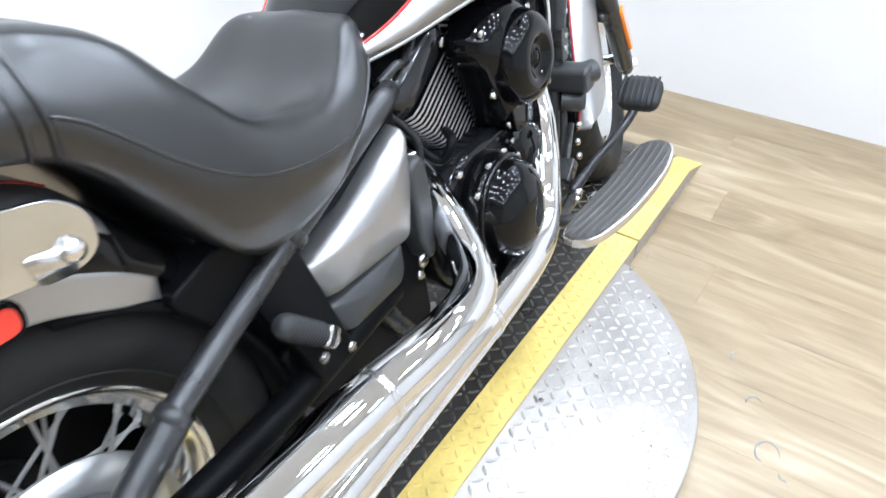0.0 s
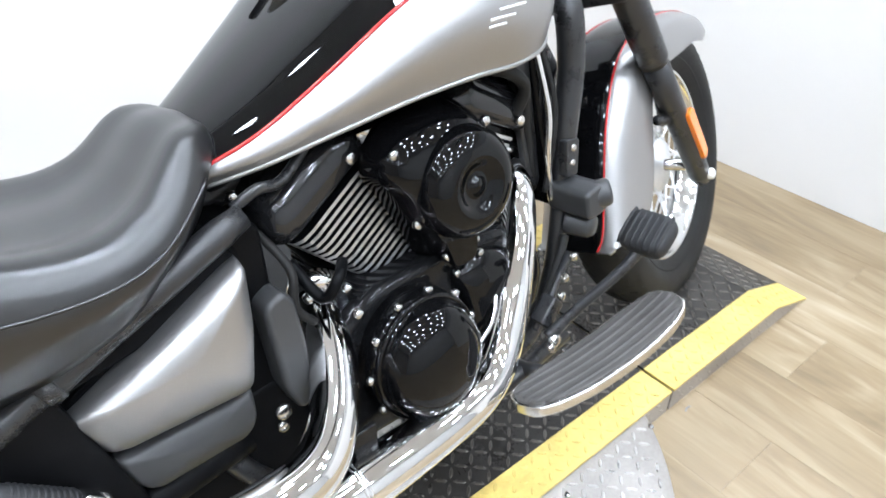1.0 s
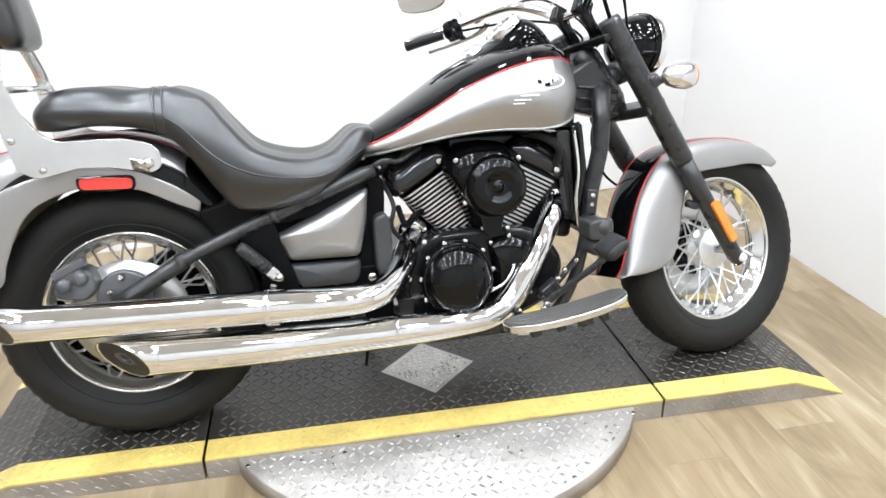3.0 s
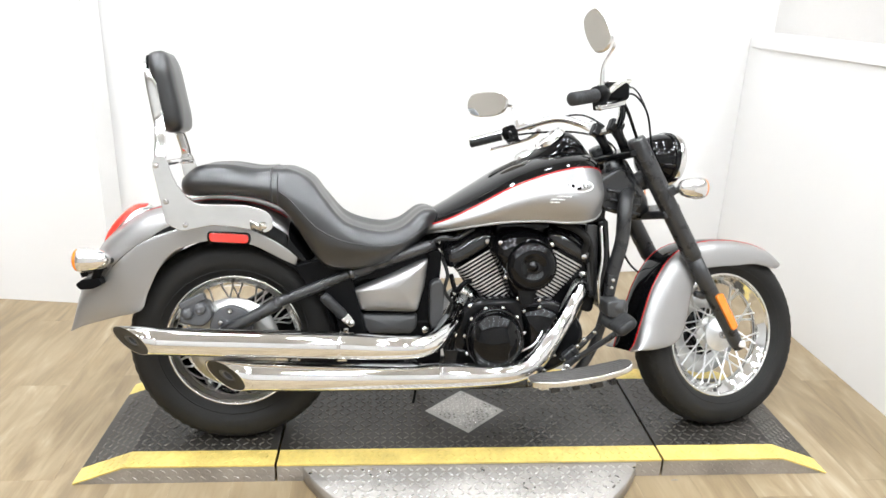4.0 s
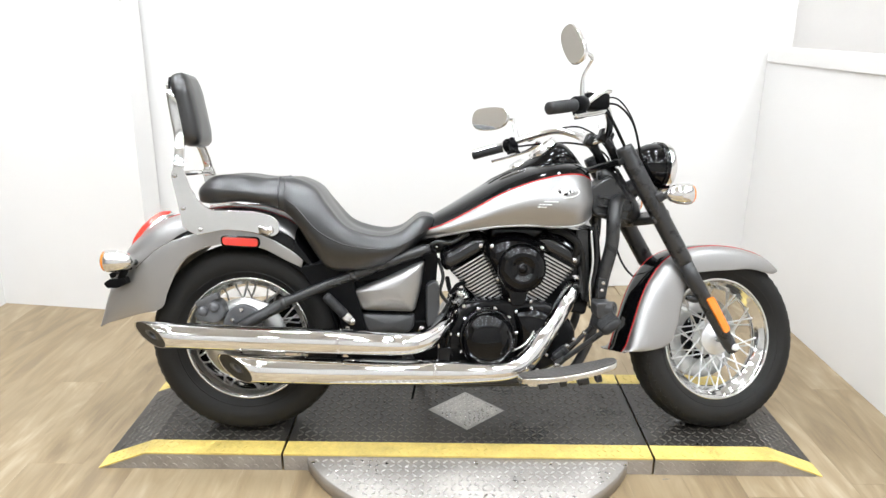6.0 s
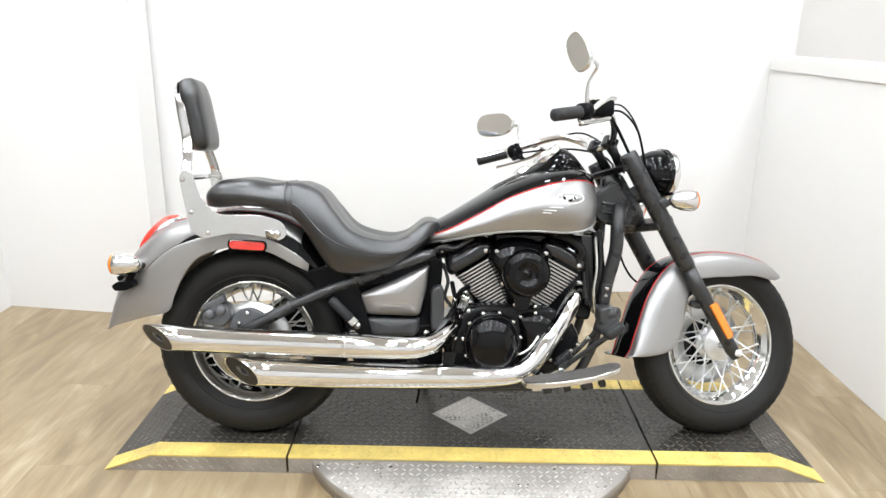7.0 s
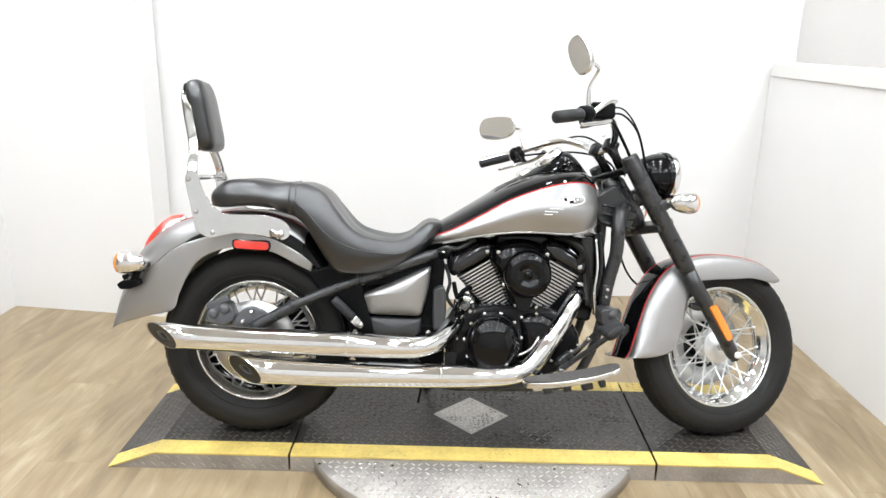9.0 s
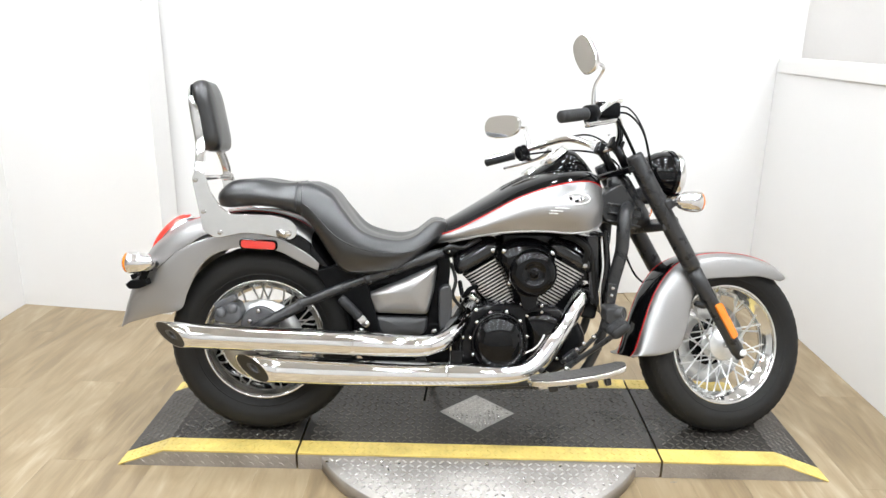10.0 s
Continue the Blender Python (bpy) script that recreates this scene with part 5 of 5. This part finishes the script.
# cylinders lean apart from the crankshaft
fin_out = rounded([(-0.082, -0.108), (0.082, -0.108), (0.082, 0.108), (-0.082, 0.108)], 0.03, 3)
for name, base, angle in (("rear_cylinder", (0.885, 0, 0.405), -31), ("front_cylinder", (0.945, 0, 0.405), 29)):
    cm = Matrix.Translation(base) @ Matrix.Rotation(radians(angle), 4, "Y")
    cyl = part(name, lathe([(0.0, 0), (0.072, 0), (0.072, 0.23), (0, 0.23)], 32, cm), PLASTIC, engine, "finned black cylinder")
    # fins grow shorter toward the crankcase
    for k in range(17):
        f = k / 16
        w = 0.64 + 0.38 * f
        me = mesh_of("fin", rings(bmesh.new(), [[(x * w, y, z) for x, y in fin_out] for z in (-0.0026, 0.0026)]), FIN, False)
        me.materials.append(PLASTIC)
        for poly in me.polygons:
            poly.material_index = 1 if abs(poly.normal.z) > 0.5 else 0
        shared("fin", me, cyl, cm @ Matrix.Translation(((0.006 + 0.014 * (1 - f)) * (1 if angle < 0 else -1), 0, 0.040 + 0.0114 * k)), "machined cooling fin" if k == 0 else "")
    hm = cm @ Matrix.Translation((0, 0, 0.236))
    head = []
    for w, d, z in ((0.98, 0.95, 0.0), (1.04, 1.0, 0.008), (1.02, 1.0, 0.030), (0.90, 0.92, 0.052), (0.66, 0.75, 0.068), (0.3, 0.4, 0.074)):
        head.append([hm @ Vector((x * w * 1.02, y * d, z)) for x, y in rounded([(-0.088, -0.115), (0.088, -0.115), (0.088, 0.115), (-0.088, 0.115)], 0.04, 5)])
    part("head_cover", rings(bmesh.new(), head), SHEEN, engine, "smooth black rocker cover")
    part("head_bolt", bolt(hm @ Matrix.Translation((0.055, -0.117, 0.018)) @ Matrix.Rotation(radians(90), 4, "X"), 0.009, 0.006), STEEL, engine)

# air cleaner
plate_out = [tuple(p) for p in smooth_line([(0.826, 0.660), (0.862, 0.692), (0.932, 0.702), (0.992, 0.682), (1.020, 0.632), (1.008, 0.570), (0.975, 0.515), (0.952, 0.488), (0.915, 0.482), (0.885, 0.492), (0.866, 0.535), (0.842, 0.590), (0.823, 0.630), (0.826, 0.660)], 52)][:-1]
plate_out = [(x - 0.011, z - 0.010) for x, z in plate_out]
ac = (0.917, 0.590)
cleaner = part("air_cleaner", rings(bmesh.new(), [[(ac[0] + (x - ac[0]) * w, -y, ac[1] + (z - ac[1]) * w) for x, z in plate_out] for w, y in ((1.0, 0.115), (1.03, 0.120), (1.03, 0.130), (1.0, 0.138), (0.975, 0.150), (0.93, 0.163), (0.86, 0.175), (0.76, 0.184), (0.62, 0.191), (0.45, 0.195), (0.05, 0.196))]), BLACK, engine, "gloss black air cleaner cover")
dome_m = toward((0.928, -0.179, 0.585), (0, -1, 0.03))
part("dome", lathe([(0.080, 0.0), (0.0795, 0.013), (0.077, 0.024), (0.070, 0.035), (0.058, 0.043), (0.044, 0.046), (0.036, 0.044), (0.030, 0.038), (0.021, 0.034), (0.012, 0.035), (0.011, 0.039), (0, 0.040)], 64, dome_m), BLACK, cleaner, "gloss black round dome")
part("tongue", rings(bmesh.new(), [[(x, -y, z) for x, z in rounded([(0.881, 0.525), (0.954, 0.525), (0.939, 0.460), (0.897, 0.458)], 0.012)] for y in (0.13, 0.186)]), BLACK, cleaner, bevel=0.006)
for x, z in ((0.842, 0.668), (1.004, 0.662), (0.862, 0.560), (0.995, 0.565), (0.905, 0.490), (0.950, 0.492)):
    part("bolt", bolt(toward((x - 0.010, -0.168, z - 0.013), RIGHT), 0.0075, 0.008), STEEL, cleaner)
part("intake_trunk", tube([(0.80, -0.03, 0.58), (0.86, -0.08, 0.60), (0.92, -0.11, 0.60)], 0.035, 16, 8), DARK, engine)
part("trunk_band", tube([(0.818, -0.135, 0.640), (0.838, -0.135, 0.600), (0.862, -0.135, 0.545), (0.882, -0.135, 0.495)], 0.010, 10, 12), RUBBER, engine)

# right engine covers
kc = (0.819, 0.353)
rc = [(kc[0] + 0.0845 * math.cos(a), kc[1] + 0.0915 * math.sin(a)) for a in [-2 * math.pi * k / 64 for k in range(64)]]
cover = part("clutch_cover", rings(bmesh.new(), [[(kc[0] + (x - kc[0]) * w, -y, kc[1] + (z - kc[1]) * w) for x, z in rc] for w, y in ((1.10, 0.14), (1.10, 0.180), (1.06, 0.187), (1.01, 0.190), (1.0, 0.204), (0.94, 0.219), (0.81, 0.232), (0.60, 0.242), (0.33, 0.248), (0.03, 0.249))]), BLACK, engine, "gloss black round clutch cover")
part("cover_ring", tube([(kc[0] + (x - kc[0]) * 1.03, -0.190, kc[1] + (z - kc[1]) * 1.03) for x, z in rc + rc[:1]], 0.0055, 10), BLACK, cover)
for k in range(11):
    a = 2 * math.pi * (k + 0.3) / 11
    part("bolt", bolt(toward((kc[0] + 0.095 * math.cos(a), -0.180, kc[1] + 0.102 * math.sin(a)), RIGHT), 0.0066, 0.008), STEEL, cover)
front_out = rounded([(0.905, 0.440), (0.965, 0.452), (1.035, 0.425), (1.058, 0.360), (1.03, 0.285), (0.96, 0.250), (0.915, 0.265), (0.925, 0.35)], 0.03)
fc = np.mean(np.array(front_out), axis=0)
fcover = part("cam_cover", rings(bmesh.new(), [[(fc[0] + (x - fc[0]) * w, -y, fc[1] + (z - fc[1]) * w) for x, z in front_out] for w, y in ((1.0, 0.13), (1.0, 0.150), (0.96, 0.158), (0.88, 0.166), (0.74, 0.173), (0.5, 0.178), (0.05, 0.180))]), BLACK, engine, "gloss black engine side cover")
for x, z in ((0.915, 0.435), (0.965, 0.448), (1.03, 0.42), (1.052, 0.36), (1.02, 0.288), (0.955, 0.258), (0.92, 0.31)):
    part("bolt", bolt(toward((x, -0.160, z), RIGHT), 0.006, 0.006), STEEL, fcover)
part("oil_line", tube([(0.985, -0.160, 0.395), (0.966, -0.182, 0.362), (0.942, -0.188, 0.332), (0.905, -0.188, 0.312)], 0.0042, 10, 16), CHROME, engine, "small chrome oil line")
for pts, r, mat in (([(0.690, -0.10, 0.54), (0.70, -0.15, 0.50), (0.72, -0.165, 0.525), (0.745, -0.14, 0.53)], 0.008, PLASTIC), ([(0.66, -0.08, 0.60), (0.675, -0.13, 0.55), (0.665, -0.14, 0.50), (0.69, -0.13, 0.46)], 0.006, RUBBER),
    ([(0.63, -0.12, 0.65), (0.66, -0.13, 0.665), (0.70, -0.12, 0.66), (0.76, -0.10, 0.69)], 0.007, SATIN), ([(1.09, -0.06, 0.70), (1.13, -0.11, 0.66), (1.15, -0.10, 0.58), (1.16, -0.09, 0.46)], 0.009, RUBBER),
    ([(1.03, -0.10, 0.705), (1.08, -0.13, 0.690), (1.12, -0.13, 0.655), (1.115, -0.11, 0.61)], 0.010, RUBBER), ([(1.17, -0.11, 0.70), (1.175, -0.125, 0.60), (1.168, -0.125, 0.52), (1.175, -0.12, 0.44)], 0.006, CHROME),
    ([(1.185, -0.10, 0.72), (1.19, -0.125, 0.62), (1.182, -0.125, 0.54), (1.16, -0.12, 0.46)], 0.005, RUBBER), ([(1.02, -0.13, 0.26), (1.08, -0.17, 0.30), (1.13, -0.165, 0.345), (1.17, -0.15, 0.38)], 0.008, RUBBER),
    ([(0.72, -0.14, 0.42), (0.70, -0.155, 0.38), (0.69, -0.15, 0.32), (0.71, -0.14, 0.27)], 0.008, DARK)):
    part("hose", tube(pts, r, 10, 20), mat, engine)
# Added dark block that hides the floor beyond the front cylinder.
part("gap_block", rings(bmesh.new(), [[(x, y, z) for x, z in rounded([(1.00, 0.44), (1.17, 0.40), (1.19, 0.56), (1.16, 0.70), (1.06, 0.69), (1.02, 0.56)], 0.02)] for y in (-0.075, 0.075)]), DARK, engine, "black block added to close the gap by the front cylinder", bevel=0.01)
part("throttle_body", block((0.20, 0.15, 0.065), Matrix.Translation((0.93, 0.0, 0.685))), DARK, engine, bevel=0.02)
part("injector_rail", block((0.10, 0.10, 0.12), Matrix.Translation((0.915, -0.02, 0.56))), DARK, engine, bevel=0.02)
part("thermostat", tube([(1.00, -0.10, 0.715), (1.06, -0.11, 0.715)], 0.018, 14), DARK, engine)
part("radiator_bracket", plate(rounded([(1.125, 0.70), (1.165, 0.70), (1.172, 0.47), (1.145, 0.46)], 0.01), -0.10, -0.085), SATIN, engine, bevel=0.003)
part("exhaust_flange", lathe([(0.02, 0.012), (0.038, 0.012), (0.040, 0.0), (0.038, -0.012), (0.02, -0.012)], 28, toward((0.732, -0.065, 0.463), (-0.4, -0.75, -0.5))), CHROME, engine, "chrome exhaust flange")
part("exhaust_flange", lathe([(0.02, 0.012), (0.036, 0.012), (0.038, 0.0), (0.036, -0.012), (0.02, -0.012)], 28, toward((1.130, -0.05, 0.515), (-0.3, -0.7, -0.4))), CHROME, engine, "chrome exhaust flange")
for x, y, z in ((0.700, -0.105, 0.482), (0.752, -0.120, 0.478), (0.722, -0.130, 0.428), (0.745, -0.150, 0.452), (0.905, -0.150, 0.470), (0.965, -0.150, 0.468), (1.075, -0.125, 0.445), (1.085, -0.120, 0.405), (1.06, -0.145, 0.27), (0.99, -0.150, 0.235), (0.72, -0.150, 0.245), (0.70, -0.152, 0.36), (0.655, -0.06, 0.64), (1.06, -0.10, 0.735)):
    part("nut", bolt(toward((x, y, z), (-0.2, -0.95, 0.2)), 0.0075, 0.010), STEEL, engine)
part("bracket", plate(rounded([(0.655, 0.330), (0.70, 0.330), (0.69, 0.27), (0.66, 0.27)], 0.006), -0.22, -0.212), DARK, engine, bevel=0.002)

# footboard, brake pedal, stand
BOARD = [(0.908, 0.249), (0.980, 0.262), (1.06, 0.279), (1.14, 0.300), (1.204, 0.322)]


def board_y(f):
    return -0.270 - 0.074 * f - 0.010 * math.sin(math.pi * f)


def board_skin(w_scale, z_off, t, x0=0.0):
    rows = []
    for k in range(29):
        f = k / 28
        x, z = catmull(BOARD, 4 * (x0 + (1 - 2 * x0) * f))
        w = 0.045 * w_scale * (1 - abs(2 * f - 1) ** 3.2) ** 0.45 + 0.0015
        c = board_y(f)
        rows.append([(x, c - w, z + z_off), (x, c - w, z + z_off + t), (x, c + w, z + z_off + t), (x, c + w, z + z_off)])
    return rings(bmesh.new(), rows)


board = part("footboard", board_skin(1.02, -0.017, 0.0185), ALLOY, bike, "polished footboard with black rubber mat", bevel=0.003)
part("rubber_mat", board_skin(0.89, 0.000, 0.005, 0.02), MAT, board, "black rubber mat", bevel=0.002)
for j in range(5):
    off = -0.028 + 0.014 * j
    lo = 0.10 if abs(off) > 0.025 else 0.05
    pts = []
    for k in range(13):
        f = lo + (1 - 2 * lo) * k / 12
        x, z = catmull(BOARD, 4 * f)
        pts.append((x, board_y(f) + off, z + 0.0040))
    part("mat_rib", tube(pts, 0.0042, 8, 0, 0.5), MAT, board)
for x, z in ((0.955, 0.250), (1.05, 0.264)):
    part("board_bracket", block((0.035, 0.05, 0.03), Matrix.Translation((x, -0.275, z - 0.012))), ALLOY, board, bevel=0.005)
part("board_mount", tube([(0.99, -0.13, 0.215), (1.0, -0.20, 0.222), (1.0, -0.28, 0.245)], 0.014, 14), SATIN, board)
for x, z, w in ((0.985, 0.246, 0.030), (1.045, 0.258, 0.024), (1.105, 0.268, 0.036), (1.150, 0.280, 0.020)):
    part("board_lug", block((w, 0.030, 0.022), Matrix.Translation((x, -0.285 - 0.25 * (x - 0.95), z - 0.018)) @ Matrix.Rotation(radians(-10), 4, "Y")), SATIN, board, bevel=0.004)
part("board_rail", tube([(0.80, -0.18, 0.205), (0.95, -0.20, 0.215), (1.10, -0.20, 0.235)], 0.013, 12), SATIN, board)
pm = Matrix.Translation((1.186, -0.306, 0.426)) @ Matrix.Rotation(radians(-38), 4, "Y")
pedal = part("brake_pedal", rings(bmesh.new(), [[pm @ Vector((x * w, y * w, z)) for x, y in rounded([(-0.035, -0.042), (0.035, -0.042), (0.035, 0.042), (-0.035, 0.042)], 0.024, 5)] for w, z in ((0.80, -0.016), (0.97, -0.009), (1, 0), (0.97, 0.008), (0.86, 0.014), (0.5, 0.017))]), GRIP, bike, "black ribbed brake pedal pad")
for k in range(7):
    part("pad_rib", tube([pm @ Vector((0.032 * f, -0.033 + 0.011 * k, 0.0165 - 0.006 * abs(f) ** 3)) for f in (-1, -0.6, 0, 0.6, 1)], 0.0028, 8), GRIP, pedal)
part("pedal_arm", tube([(1.182, -0.304, 0.412), (1.145, -0.288, 0.375), (1.085, -0.245, 0.315), (1.042, -0.218, 0.272)], [0.010, 0.009, 0.009, 0.012], 12, 20), SATIN, pedal)
part("pivot_bolt", bolt(toward((1.042, -0.228, 0.270), RIGHT), 0.011, 0.009), STEEL, pedal)
part("brake_rod", tube([(1.03, -0.20, 0.285), (1.09, -0.19, 0.325), (1.15, -0.175, 0.365)], 0.006, 10), SATIN, pedal)
part("pedal_link", block((0.05, 0.03, 0.03), Matrix.Translation((1.06, -0.20, 0.305)) @ Matrix.Rotation(radians(-40), 4, "Y")), SATIN, pedal, bevel=0.005)
for x, y, z in ((1.075, -0.218, 0.335), (1.10, -0.205, 0.352), (1.135, -0.195, 0.372), (1.03, -0.23, 0.262)):
    part("bolt", bolt(toward((x, y, z), RIGHT), 0.007, 0.008), STEEL, pedal)
stand = part("side_stand", tube([(0.66, 0.13, 0.19), (0.64, 0.20, 0.13), (0.60, 0.30, 0.062)], [0.012, 0.011, 0.011], 12), SATIN, bike, "black side stand, lowered")
part("stand_foot", lathe([(0, 0.004), (0.026, 0.004), (0.026, -0.003), (0, -0.003)], 20, Matrix.Translation((0.60, 0.30, 0.058)) @ Matrix.Rotation(radians(10), 4, "X")), SATIN, stand)
part("inner_fender", rings(bmesh.new(), [[(x, y, z) for x, z in rounded([(0.27, 0.62), (0.40, 0.60), (0.40, 0.36), (0.34, 0.32), (0.315, 0.45)], 0.02)] for y in (-0.10, 0.10)]), PLASTIC, bike)

# ---- floor planks ----
PLANK_W, PLANK_L = 0.182, 1.22
plank_bm = bmesh.new()
block((PLANK_W - 0.0005, PLANK_L - 0.0005, 0.006), Matrix.Translation((0, 0, -0.003)), plank_bm)
plank_mesh = mesh_of("plank", plank_bm, WOOD, False)
for i in range(22):
    shift = (i * 0.47) % 1.0
    for j in range(5):
        x = -1.62 + PLANK_W * (i + 0.5)
        y = 2.05 - PLANK_L * (j + shift)
        if x + PLANK_W / 2 > 2.40:
            continue
        limit = 1.205 + (x + 1.62) * 0.1186
        if y - PLANK_L / 2 > limit:
            continue
        shared("plank", plank_mesh, floor, Matrix.Translation((x, y, 0.001)))

# grey scuffs in the vinyl beside the turntable
SCUFF = material("grey_scuff", (0.20, 0.20, 0.205), 0.6, vary=0.3, scale=60)
for x, y, r, a0, a1 in ((1.184, -0.547, 0.016, 20, 150), (1.070, -0.612, 0.020, -60, 110), (0.960, -0.665, 0.028, -90, 170), (1.420, -0.268, 0.020, 60, 130), (0.925, -0.705, 0.012, 100, 220)):
    pts = [(x + r * math.cos(radians(a0 + (a1 - a0) * k / 10)), y + 0.8 * r * math.sin(radians(a0 + (a1 - a0) * k / 10)), 0.0012) for k in range(11)]
    part("scuff", tube(pts, [0.0004] + [0.0013 + 0.0006 * (k % 3) for k in range(9)] + [0.0004], 6, 0, 0.3), SCUFF, floor)
